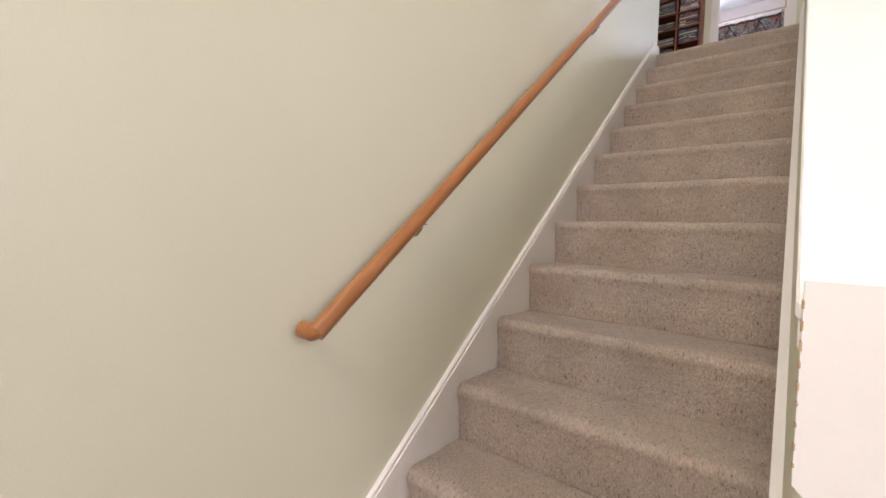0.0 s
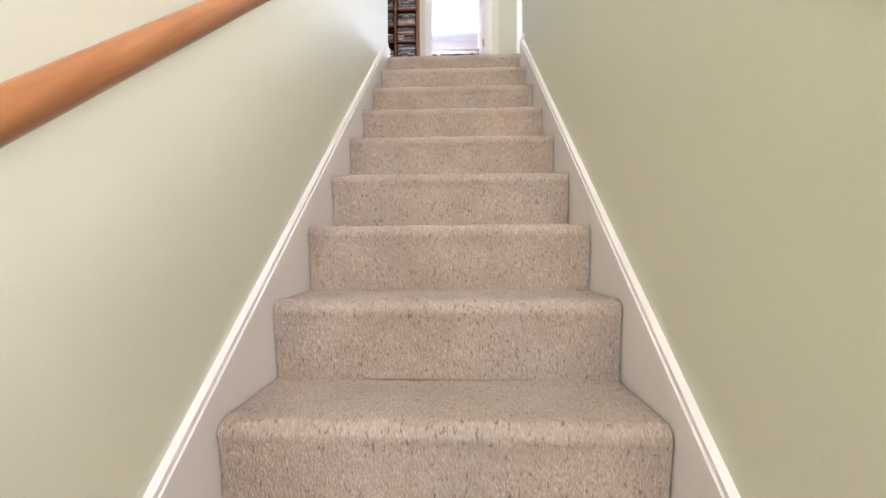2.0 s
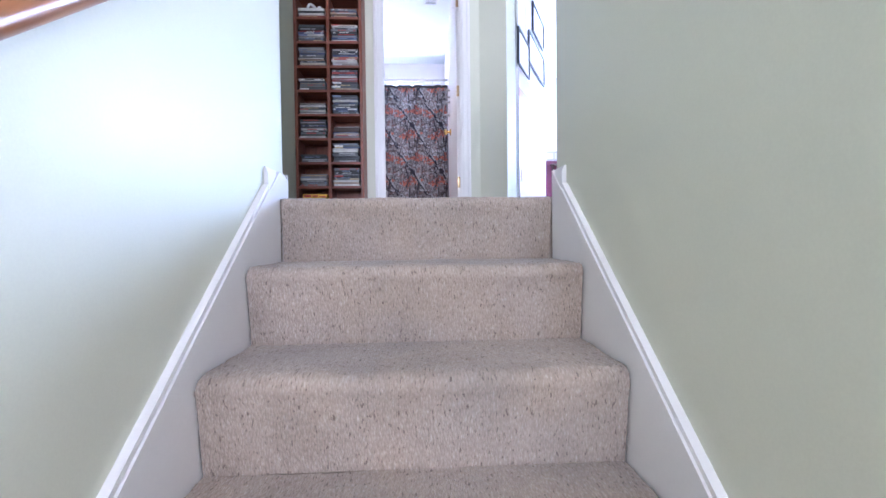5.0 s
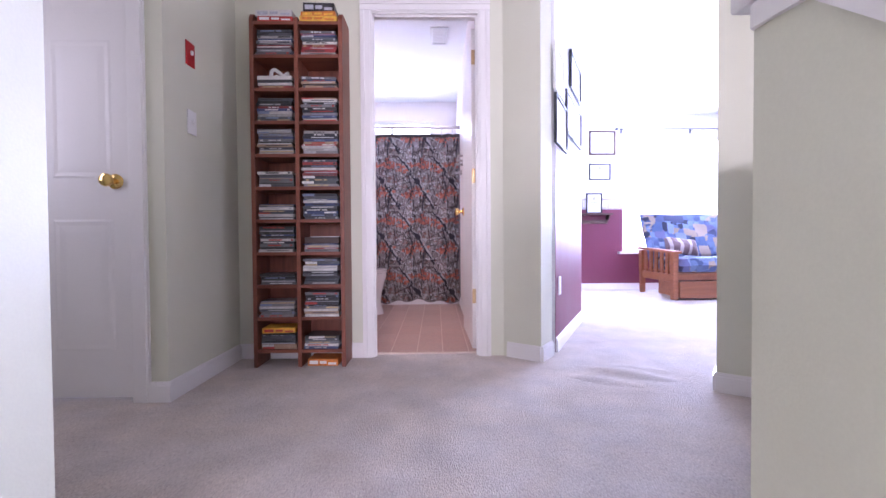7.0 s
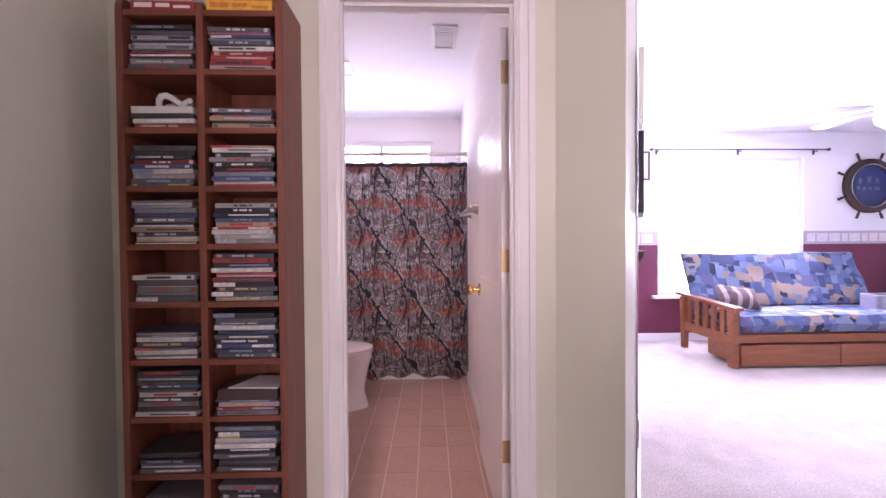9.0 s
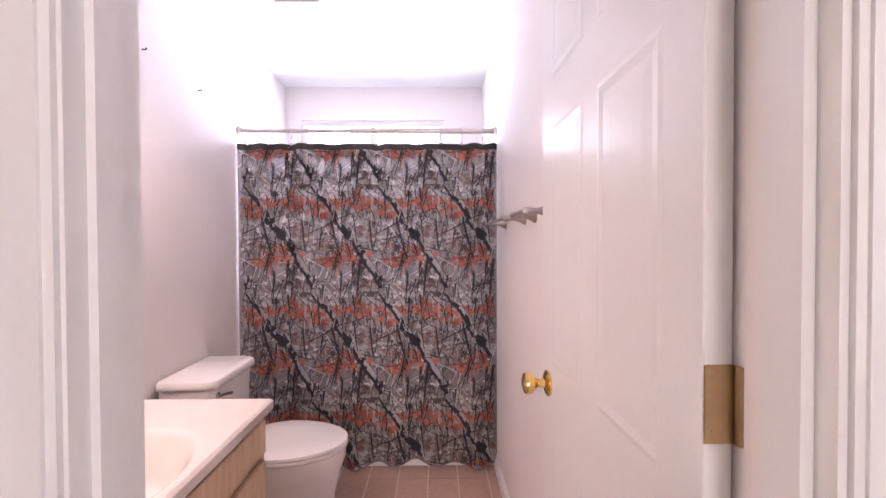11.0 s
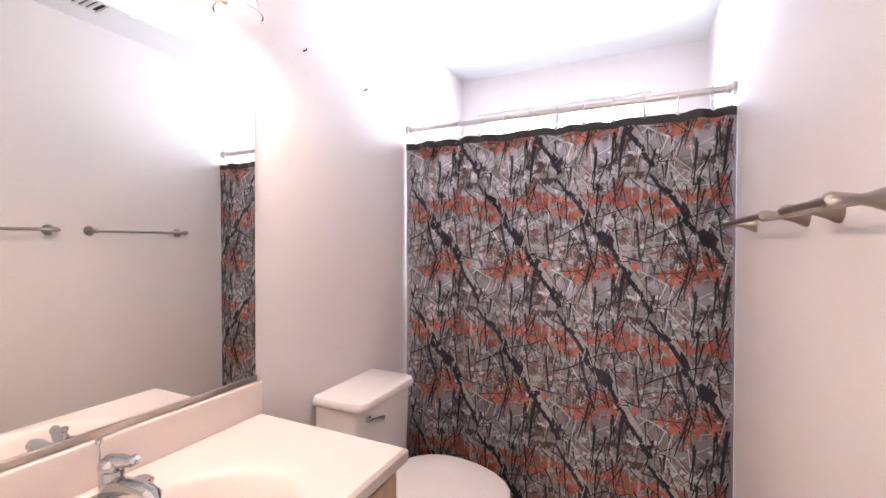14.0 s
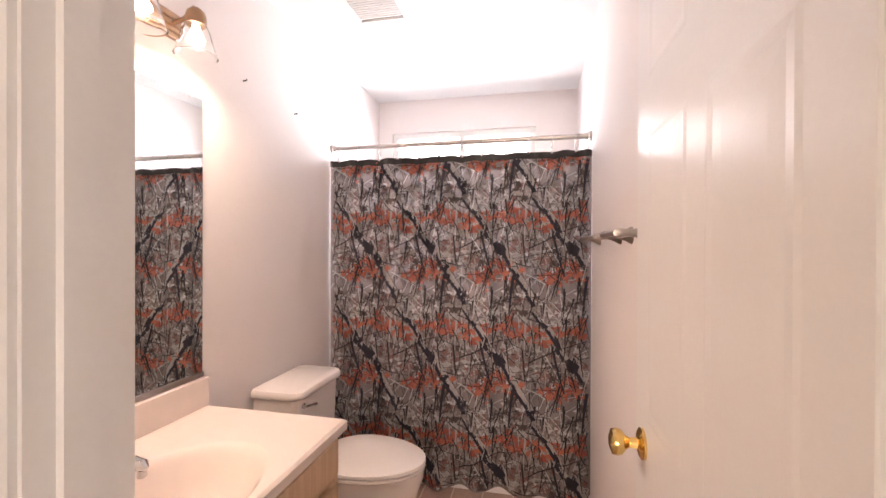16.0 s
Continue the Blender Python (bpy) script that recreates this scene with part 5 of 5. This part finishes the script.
for y in (0.05, 0.24, 0.43, 0.62):
    part("arm", tube(bmesh.new(), [(0.02, y, 0.043), (0.07, y, 0.055), (0.105, y, 0.085), (0.11, y, 0.075)], 0.008, 10), BRONZE, vl, smooth=True)
    part("cup", lathe(bmesh.new(), [(0.030, 0.028), (0.031, 0.05), (0.026, 0.07), (0.012, 0.082), (0.005, 0.085)], pose(0.11, y, 0), 20), BRONZE, vl, "bronze lamp cup", True)
    bm = bmesh.new()
    prof = [(0.028, 0.035), (0.040, 0.01), (0.050, -0.03), (0.062, -0.068), (0.064, -0.070), (0.060, -0.068), (0.048, -0.03), (0.038, 0.01), (0.026, 0.034)]
    rings = [[bm.verts.new((0.11 + r * math.cos(a), y + r * math.sin(a), h)) for a in (2 * math.pi * k / 28 for k in range(28))] for r, h in prof]
    for a, b in zip(rings, rings[1:] + rings[:1]):
        for k in range(28):
            bm.faces.new((a[k], a[(k + 1) % 28], b[(k + 1) % 28], b[k]))
    sh = part("shade", bm, GLASS, vl, "clear bell glass shade", True)
    sh.visible_shadow = False
    part("bulb", lathe(bmesh.new(), [(0.010, 0.028), (0.014, 0.012), (0.022, -0.008), (0.024, -0.022), (0.016, -0.038), (0.004, -0.044)], pose(0.11, y, 0), 16), BULB, vl, "lit bulb", True).visible_shadow = False
    ld = bpy.data.lights.new("bulb_light", "SPOT")
    ld.spot_size, ld.spot_blend = radians(165), 0.7
    ld.energy, ld.color, ld.shadow_soft_size = BULB_WATTS, (1.0, 0.84, 0.68), 0.03
    new("bulb_light", ld).location = (BATH_W + 0.11, 6.78 + y, 2.0)

# toilet
toilet = thing("toilet", "white porcelain toilet with its lid closed", "toilet", (BATH_W + 0.012, 7.99, 0))


def egg(cx, front, back, half, z, n=36):
    """One ring of an egg-shaped outline."""
    out = []
    for k in range(n):
        a = 2 * math.pi * k / n
        c, s = math.cos(a), math.sin(a)
        out.append((cx + (front if c > 0 else back) * c, half * s * (1 - 0.06 * c), z))
    return out


def loft(bm, rings):
    vs = [[bm.verts.new(p) for p in r] for r in rings]
    for a, b in zip(vs, vs[1:]):
        for k in range(len(a)):
            bm.faces.new((a[k], a[(k + 1) % len(a)], b[(k + 1) % len(a)], b[k]))
    bm.faces.new(vs[0][::-1]), bm.faces.new(vs[-1])
    return bm


bm = loft(bmesh.new(), [egg(0.38, 0.285, 0.22, 0.125, 0.0006), egg(0.38, 0.28, 0.22, 0.118, 0.03), egg(0.38, 0.255, 0.21, 0.108, 0.12), egg(0.40, 0.245, 0.21, 0.118, 0.20), egg(0.42, 0.25, 0.22, 0.155, 0.30), egg(0.43, 0.26, 0.24, 0.175, 0.36), egg(0.43, 0.262, 0.24, 0.178, 0.395)])
part("bowl", bm, PORCELAIN, toilet, smooth=True)
part("seat", loft(bmesh.new(), [egg(0.43, 0.262, 0.205, 0.180, 0.396), egg(0.43, 0.268, 0.21, 0.186, 0.402), egg(0.43, 0.268, 0.21, 0.186, 0.412), egg(0.43, 0.262, 0.205, 0.182, 0.416)]), PORCELAIN, toilet, smooth=True)
part("seat_lid", loft(bmesh.new(), [egg(0.43, 0.262, 0.205, 0.182, 0.4165), egg(0.43, 0.270, 0.21, 0.188, 0.422), egg(0.43, 0.268, 0.21, 0.187, 0.434), egg(0.43, 0.245, 0.19, 0.168, 0.441), egg(0.43, 0.12, 0.1, 0.08, 0.444)]), PORCELAIN, toilet, smooth=True)
for y in (-0.075, 0.075):
    part("hinge_cap", B(0.205, 0.245, y - 0.02, y + 0.02, 0.3965, 0.43, bevel=0.006, seg=2), PORCELAIN, toilet)
bm = bmesh.new()
rings = []
for z, x1, hy in ((0.355, 0.185, 0.172), (0.40, 0.195, 0.180), (0.712, 0.205, 0.186)):
    rr = 0.03
    pts = [(0.004, -hy, z), (x1 - rr, -hy, z)] + [(x1 - rr + rr * math.sin(a), -hy + rr - rr * math.cos(a), z) for a in (math.pi / 2 * i / 5 for i in range(1, 6))] + [(x1, hy - rr, z)] + [(x1 - rr + rr * math.cos(a), hy - rr + rr * math.sin(a), z) for a in (math.pi / 2 * i / 5 for i in range(1, 6))] + [(0.004, hy, z)]
    rings.append(pts)
part("tank", loft(bm, rings), PORCELAIN, toilet, smooth=True)
bm = bmesh.new()
rings = []
for z, inset in ((0.7125, 0.004), (0.719, 0.0), (0.734, 0.0), (0.744, 0.005), (0.749, 0.016)):
    x1, hy, rr = 0.228 - inset, 0.200 - inset, 0.05 - inset * 0.6
    rings.append([(0.002, -hy, z), (x1 - rr, -hy, z)] + [(x1 - rr + rr * math.sin(a), -hy + rr - rr * math.cos(a), z) for a in (math.pi / 2 * i / 7 for i in range(1, 8))] + [(x1, hy - rr, z)] + [(x1 - rr + rr * math.cos(a), hy - rr + rr * math.sin(a), z) for a in (math.pi / 2 * i / 7 for i in range(1, 8))] + [(0.002, hy, z)])
loft(bm, rings)
part("tank_lid", bm, PORCELAIN, toilet, smooth=True)
lv = part("flush_lever", lathe(bmesh.new(), [(0.013, 0), (0.013, 0.006), (0.006, 0.009), (0.006, 0.018)], pose(0.2045, -0.135, 0.675, 0, 90, 0), 16), CHROME, toilet, "chrome flush lever", True)
part("lever_arm", tube(bmesh.new(), [(0.222, -0.135, 0.675), (0.226, -0.10, 0.670), (0.226, -0.065, 0.661)], [0.006, 0.006, 0.008], 10), CHROME, lv, smooth=True)

# bathtub and surround
tub = thing("bathtub", "white bathtub behind the curtain with a plastic surround", "bathtub", (BATH_W + 0.002, 8.555, 0))
bw, bd = BATH_E - BATH_W - 0.004, BATH_N - 8.555 - 0.002
bm = bmesh.new()
o = [bm.verts.new((x, y, 0.43)) for x, y in ((0, 0), (bw, 0), (bw, bd), (0, bd))]
i1 = [bm.verts.new((x, y, 0.43)) for x, y in ((0.07, 0.07), (bw - 0.07, 0.07), (bw - 0.07, bd - 0.05), (0.07, bd - 0.05))]
i2 = [bm.verts.new((x, y, 0.07)) for x, y in ((0.16, 0.13), (bw - 0.12, 0.13), (bw - 0.12, bd - 0.1), (0.16, bd - 0.1))]
g = [bm.verts.new((v.co.x, v.co.y, 0.0006)) for v in o]
for a, b in ((o, i1), (i1, i2), (g, o)):
    for k in range(4):
        bm.faces.new((a[k], a[(k + 1) % 4], b[(k + 1) % 4], b[k]))
bm.faces.new(i2)
bmesh.ops.bevel(bm, geom=bm.edges[:], offset=0.012, segments=2, affect="EDGES")
part("basin", bm, PORCELAIN, tub, smooth=True)
for q in ((0, 0.012, 0.03, bd, 0.432, 1.88), (bw - 0.012, bw, 0.03, bd, 0.432, 1.88)):
    part("surround_panel", B(*q, bevel=0.003), PORCELAIN, tub)
part("surround_panel", B(0.0125, bw - 0.0125, bd - 0.012, bd, 0.432, 1.24, bevel=0.003), PORCELAIN, tub)

sr = thing("shower_rod", "brushed metal shower rod across the tub", "shower rod", (BATH_W, 8.522, 1.917))
part("rod", tube(bmesh.new(), [(0.004, 0, 0), (0.62, 0, 0)], 0.0125, 14), NICKEL, sr, smooth=True)
part("outer_rod", tube(bmesh.new(), [(0.62, 0, 0), (1.441, 0, 0)], 0.0145, 14), NICKEL, sr, smooth=True)
for x, s in ((0.0005, 1), (1.4445, -1)):
    part("end_flange", lathe(bmesh.new(), [(0.026, 0), (0.026, 0.012), (0.019, 0.016), (0.018, 0.03)], pose(x, 0, 0, 0, 90 * s, 0), 18), NICKEL, sr, smooth=True)

# curtain: hanging cloth with a woodland print laid on it piece by piece
CX0, CX1, CZ0, CZ1 = -1.478, -0.0425, 0.045, 1.84


def cloth_y(x, z):
    u = (x - CX0)
    drop = (CZ1 - z) / (CZ1 - CZ0)
    return 8.486 + (0.011 + 0.008 * drop) * math.sin(2 * math.pi * u * 4.3 + 0.6 * math.sin(2 * math.pi * u * 1.1) + 0.4 * drop) + 0.006 * math.sin(2 * math.pi * u * 10.3 + 1.3) * (1 - 0.5 * drop)


def cloth_top(x):
    u = x - CX0
    return CZ1 - 0.005 * (0.5 - 0.5 * math.cos(2 * math.pi * u / 0.118))


def cloth_low(x):
    return CZ0 + 0.012 * math.sin(9 * x) + 0.012 * math.sin(2 * math.pi * (x - CX0) * 4.3)


def see_through(m, share):
    """Lets some light pass through thin cloth."""
    n, l = m.node_tree.nodes, m.node_tree.links
    b, out = n["Principled BSDF"], n["Material Output"]
    tr, mx = n.new("ShaderNodeBsdfTranslucent"), n.new("ShaderNodeMixShader")
    l.new(b.inputs["Base Color"].links[0].from_socket, tr.inputs["Color"])
    mx.inputs[0].default_value = share
    l.new(b.outputs[0], mx.inputs[1]), l.new(tr.outputs[0], mx.inputs[2]), l.new(mx.outputs[0], out.inputs["Surface"])
    return m


CLOTH = mat("taupe_curtain_cloth", (0.24, 0.20, 0.19), 0.75, grain=500, stain=14, vary=0.28, bump=0.25)
cur = thing("shower_curtain", "woodland print shower curtain of taupe branches and orange leaves", "shower curtain")


def cloth_sheet(x0, x1, zlo, zhi, nx, nz, dy=0.0):
    bm = bmesh.new()
    rows = [[bm.verts.new((x, cloth_y(x, z) + dy, z)) for z in (zlo(x) + (zhi(x) - zlo(x)) * j / nz for j in range(nz + 1))] for x in (x0 + (x1 - x0) * i / nx for i in range(nx + 1))]
    for a, b in zip(rows, rows[1:]):
        for j in range(nz):
            bm.faces.new((a[j], b[j], b[j + 1], a[j + 1]))
    return bm


see_through(CLOTH, 0.42)
part("cloth", cloth_sheet(CX0, CX1, cloth_low, cloth_top, 170, 40), CLOTH, cur, smooth=True)
part("top_hem", cloth_sheet(CX0, CX1, lambda x: cloth_top(x) - 0.034, cloth_top, 170, 2, -0.0042), mat("dark_hem", (0.035, 0.03, 0.028), 0.8, grain=300, stain=20, vary=0.3, bump=0.2), cur, smooth=True)
INKS = [("print_patch", (0.31, 0.275, 0.255)), ("print_grey", (0.42, 0.40, 0.39)), ("print_umber", (0.105, 0.08, 0.074)), ("print_maroon", (0.24, 0.13, 0.115)), ("print_bark", (0.33, 0.295, 0.28)),
        ("print_pale", (0.58, 0.56, 0.56)), ("print_rust", (0.40, 0.115, 0.08)), ("print_orange", (0.52, 0.165, 0.11)), ("print_navy", (0.038, 0.033, 0.046)), ("print_bark_light", (0.44, 0.41, 0.40)), ("print_black", (0.036, 0.03, 0.032))]
LAYER = {n: 0.0008 + 0.00028 * i for i, (n, c) in enumerate(INKS)}
sheets = {n: bmesh.new() for n, c in INKS}


def lay(ink, pts):
    """A polygon of the print, on the cloth."""
    pts = [(x, z) for x, z in pts]
    cx, cz = sum(p[0] for p in pts) / len(pts), sum(p[1] for p in pts) / len(pts)
    if not (CX0 + 0.005 < min(p[0] for p in pts) and max(p[0] for p in pts) < CX1 - 0.005 and cloth_low(cx) + 0.004 < min(p[1] for p in pts) and max(p[1] for p in pts) < cloth_top(cx) - 0.006):
        return
    bm = sheets[ink]
    c = bm.verts.new((cx, cloth_y(cx, cz) - LAYER[ink], cz))
    ring = [bm.verts.new((x, cloth_y(x, z) - LAYER[ink], z)) for x, z in pts]
    for i in range(len(ring)):
        bm.faces.new((c, ring[i], ring[(i + 1) % len(ring)]))


def stroke(ink, x, z, ang, length, w0, w1, rng, bend=0.3):
    """A tapering twig, in short pieces."""
    n = max(2, int(length / 0.022))
    px, pz, a = x, z, ang
    for i in range(n):
        f0, f1 = i / n, (i + 1) / n
        a2 = a + rng.uniform(-bend, bend) * 0.5
        qx, qz = px + math.cos(a) * length / n, pz + math.sin(a) * length / n
        wa, wb = (w0 + (w1 - w0) * f0) / 2, (w0 + (w1 - w0) * f1) / 2
        lay(ink, [(px - math.sin(a) * wa, pz + math.cos(a) * wa), (qx - math.sin(a) * wb, qz + math.cos(a) * wb), (qx + math.sin(a) * wb, qz - math.cos(a) * wb), (px + math.sin(a) * wa, pz - math.cos(a) * wa)])
        px, pz, a = qx, qz, a2


def leaf(ink, x, z, s, ang, rng, points=5):
    pts = []
    for k in range(points * 2):
        r = s * (1.0 if k % 2 == 0 else 0.48) * rng.uniform(0.75, 1.15)
        a = ang + math.pi * k / points
        pts.append((x + r * math.cos(a), z + r * 0.85 * math.sin(a)))
    lay(ink, pts)


PX, PZ = 0.368, 0.595
for ti in range(-1, 5):
    for tj in range(-1, 4):
        X0, Z0 = -1.435 + PX * ti, 1.60 - PZ * tj
        rng = random.Random(77)
        U = rng.uniform
        for i in range(16):
            leaf("print_patch", X0 + U(0, PX), Z0 - U(0.12, PZ), U(0.03, 0.06), U(0, 6), rng, 4)
        for i in range(80):
            leaf("print_grey", X0 + U(0, PX), Z0 - U(-0.02, 0.22) if i < 45 else Z0 - U(0, PZ), U(0.010, 0.030), U(0, 6), rng, rng.choice((3, 4, 5)))
        for i in range(62):
            leaf("print_umber", X0 + U(0, PX), Z0 - U(0, PZ), U(0.012, 0.036), U(0, 6), rng, rng.choice((3, 4, 5)))
        for i in range(64):
            leaf("print_maroon", X0 + U(0, PX), Z0 - U(0, PZ), U(0.010, 0.030), U(0, 6), rng, 5)
        for i in range(60):
            stroke(rng.choice(("print_bark", "print_umber", "print_black", "print_bark_light")), X0 + U(0, PX), Z0 - U(0.0, PZ), -math.pi / 2 + U(-0.35, 0.35), U(0.07, 0.22), U(0.005, 0.012), U(0.002, 0.005), rng, 0.14)
        for i in range(80):
            stroke(rng.choice(("print_black", "print_pale", "print_black", "print_grey")), X0 + U(0, PX), Z0 - U(0, PZ), U(-math.pi, 0), U(0.06, 0.24), U(0.003, 0.0055), 0.0015, rng, 0.2)
        stroke("print_navy", X0 + 0.27, Z0 - 0.40, -1.75, 0.20, 0.018, 0.008, rng, 0.15)
        stroke("print_navy", X0 + 0.10, Z0 - 0.17, -1.45, 0.24, 0.014, 0.006, rng, 0.2)
        stroke("print_black", X0 - 0.02, Z0 - 0.26, 0.42, 0.36, 0.007, 0.003, rng, 0.25)
        for i in range(26):
            leaf("print_pale", X0 + U(0, PX), Z0 - U(-0.05, PZ), U(0.008, 0.021), U(0, 6), rng, 3)
        for band, cnt, spread in ((0.10, 46, 0.026), (0.40, 44, 0.036)):
            for i in range(cnt):
                xx = X0 + (U(0, PX) if band < 0.2 else rng.gauss(0.17, 0.075))
                zz = Z0 - band - rng.gauss(0, spread) - (0.02 * math.sin(xx * 17))
                leaf("print_rust" if i % 2 else "print_orange", xx, zz, U(0.011, 0.033), U(0, 6), rng, rng.choice((3, 4, 5, 6)))
        for i in range(34):
            stroke(rng.choice(("print_black", "print_bark_light", "print_black", "print_navy")), X0 + U(0, PX), Z0 - U(0, PZ), -math.pi / 2 + U(-0.6, 0.6), U(0.05, 0.16), U(0.003, 0.008), 0.0015, rng, 0.25)
        # the heavy leaning branch
        for w, ink, off in ((0.037, "print_navy", 0.0), (0.020, "print_bark_light", 0.006)):
            px, pz = X0 + off, Z0 + off
            for i in range(19):
                a = -0.95 + 0.2 * math.sin(i * 0.9) - (0.25 if i > 14 else 0)
                ln = 0.036
                ww = w * (0.45 + 0.14 * i - 0.0065 * i * i) * (1 + 0.2 * math.sin(i * 2.3))
                if ink == "print_bark_light" and i in (2, 5, 8, 9):
                    px, pz = px + math.cos(a) * ln, pz + math.sin(a) * ln
                    continue
                qx, qz = px + math.cos(a) * ln, pz + math.sin(a) * ln
                lay(ink, [(px - math.sin(a) * ww / 2, pz + math.cos(a) * ww / 2), (qx - math.sin(a) * ww / 2, qz + math.cos(a) * ww / 2), (qx + math.sin(a) * ww / 2, qz - math.cos(a) * ww / 2), (px + math.sin(a) * ww / 2, pz - math.cos(a) * ww / 2)])
                px, pz = qx, qz
for n, c in INKS:
    tagged(part(n, sheets[n], see_through(mat(n, c, 0.75, grain=300, stain=40, vary=0.25, bump=0.15), 0.42), cur), kind="stuff")
RING = mesh_of("curtain_ring", tube(bmesh.new(), [(0, 0.030 * math.sin(a), 0.040 * math.cos(a)) for a in (2 * math.pi * k / 20 for k in range(21))], 0.0018, 6, caps=False), CHROME)
GROM = mesh_of("grommet", lathe(bmesh.new(), [(0.008, 0), (0.008, 0.002), (0.004, 0.003)], pose(0, 0, 0, 90), 12), CHROME)
for i in range(12):
    x = CX0 + 0.06 + 0.118 * i
    rg = new("curtain_ring", RING)
    rg.matrix_world = pose(x, 8.508, 1.893, 0, 0, random.Random(i).uniform(-12, 12))
    tagged(rg, "thin chrome ring hanging from the shower rod", "curtain ring", "curtain rings")
    gm = new("grommet", GROM)
    gm.parent, gm.location = cur, (x, cloth_y(x, 1.841) - 0.0046, 1.836)
LINER = see_through(mat("white_liner", (0.72, 0.74, 0.78), 0.5, grain=60, stain=9, vary=0.04, bump=0.05), 0.75)
bm = bmesh.new()
rows = [[bm.verts.new((x, 8.536 + 0.006 * math.sin(30 * x), z)) for z in (0.46, 0.9, 1.4, 1.84)] for x in (-1.475 + 1.42 * i / 90 for i in range(91))]
for a, b in zip(rows, rows[1:]):
    for j in range(3):
        bm.faces.new((a[j], b[j], b[j + 1], a[j + 1]))
single("curtain_liner", bm, LINER, "plain white liner hanging inside the tub", "curtain liner", smooth=True)


def towel_bar(y0, y1, label):
    ob = thing("towel_bar", label, "towel bar", (BATH_E, y0, 1.382), group="towel bars")
    part("bar", tube(bmesh.new(), [(-0.082, -0.012, 0), (-0.082, y1 - y0 + 0.012, 0)], 0.0075, 14), NICKEL, ob, smooth=True)
    for y in (0, y1 - y0):
        part("post", lathe(bmesh.new(), [(0.026, 0.0005), (0.025, 0.006), (0.018, 0.018), (0.0115, 0.034), (0.0085, 0.046), (0.0105, 0.058), (0.0125, 0.070), (0.013, 0.080), (0.010, 0.086)], pose(0, y, 0, 0, -90, 0), 20), NICKEL, ob, "flared metal post", True)
    return ob


towel_bar(7.755, 8.205, "brushed nickel towel bar near the shower curtain")
towel_bar(7.385, 7.59, "short brushed nickel bar beside the open door")
for y, z in ((7.76, 2.02), (8.13, 2.0)):
    hk = thing("wall_hook", "tiny dark metal hook screwed into the pale wall", "hook", (BATH_W, y, z), group="wall hooks")
    part("screw", tube(bmesh.new(), [(0.0005, 0, 0), (0.014, 0, 0.0), (0.018, 0, 0.006)], 0.003, 8), IRON, hk)
vent("supply_vent", -0.34, 7.43, 0.15, 0.30, "white slotted supply vent in the bathroom ceiling", 9)
vent("exhaust_fan_grille", -1.16, 7.93, 0.25, 0.25, "square white fan grille in the bathroom ceiling", 11)

# floor tiles
grout = setting("floor_bath", B(BATH_W, BATH_E, 6.582, BATH_N, -0.28, 0.0), GROUT, "pale grout bed of the bathroom floor", "floor")
TX, TY, T0 = 0.163, 0.262, -1.408
COLS = [(BATH_W, T0)] + [(T0 + TX * i, T0 + TX * (i + 1)) for i in range(8)] + [(T0 + TX * 8, BATH_E)]
for x0, x1 in COLS:
    me = mesh_of("tile", B(0.003, x1 - x0 - 0.003, 0.0006, TY - 0.0006, -0.002, 0.004, bevel=0.0008), TILE)
    for j in range(8):
        t = new("tile", me)
        t.parent, t.location = grout, (x0, 6.585 + j * TY, 0)

# the flight of stairs runs a little askew to the landing
ASKEW = Matrix.Translation((-0.38, 4.5, 0)) @ Matrix.Rotation(radians(0.36), 4, "Z") @ Matrix.Translation((0.38, -4.5, 0))
for ob in list(scene.objects):
    if ob.parent is None and ob.name.split(".")[0] in ("staircase", "skirting_board_west", "skirting_board_east", "wall_stair_west", "wall_knee", "knee_wall_cap", "handrail"):
        ob.matrix_world = ASKEW @ ob.matrix_world
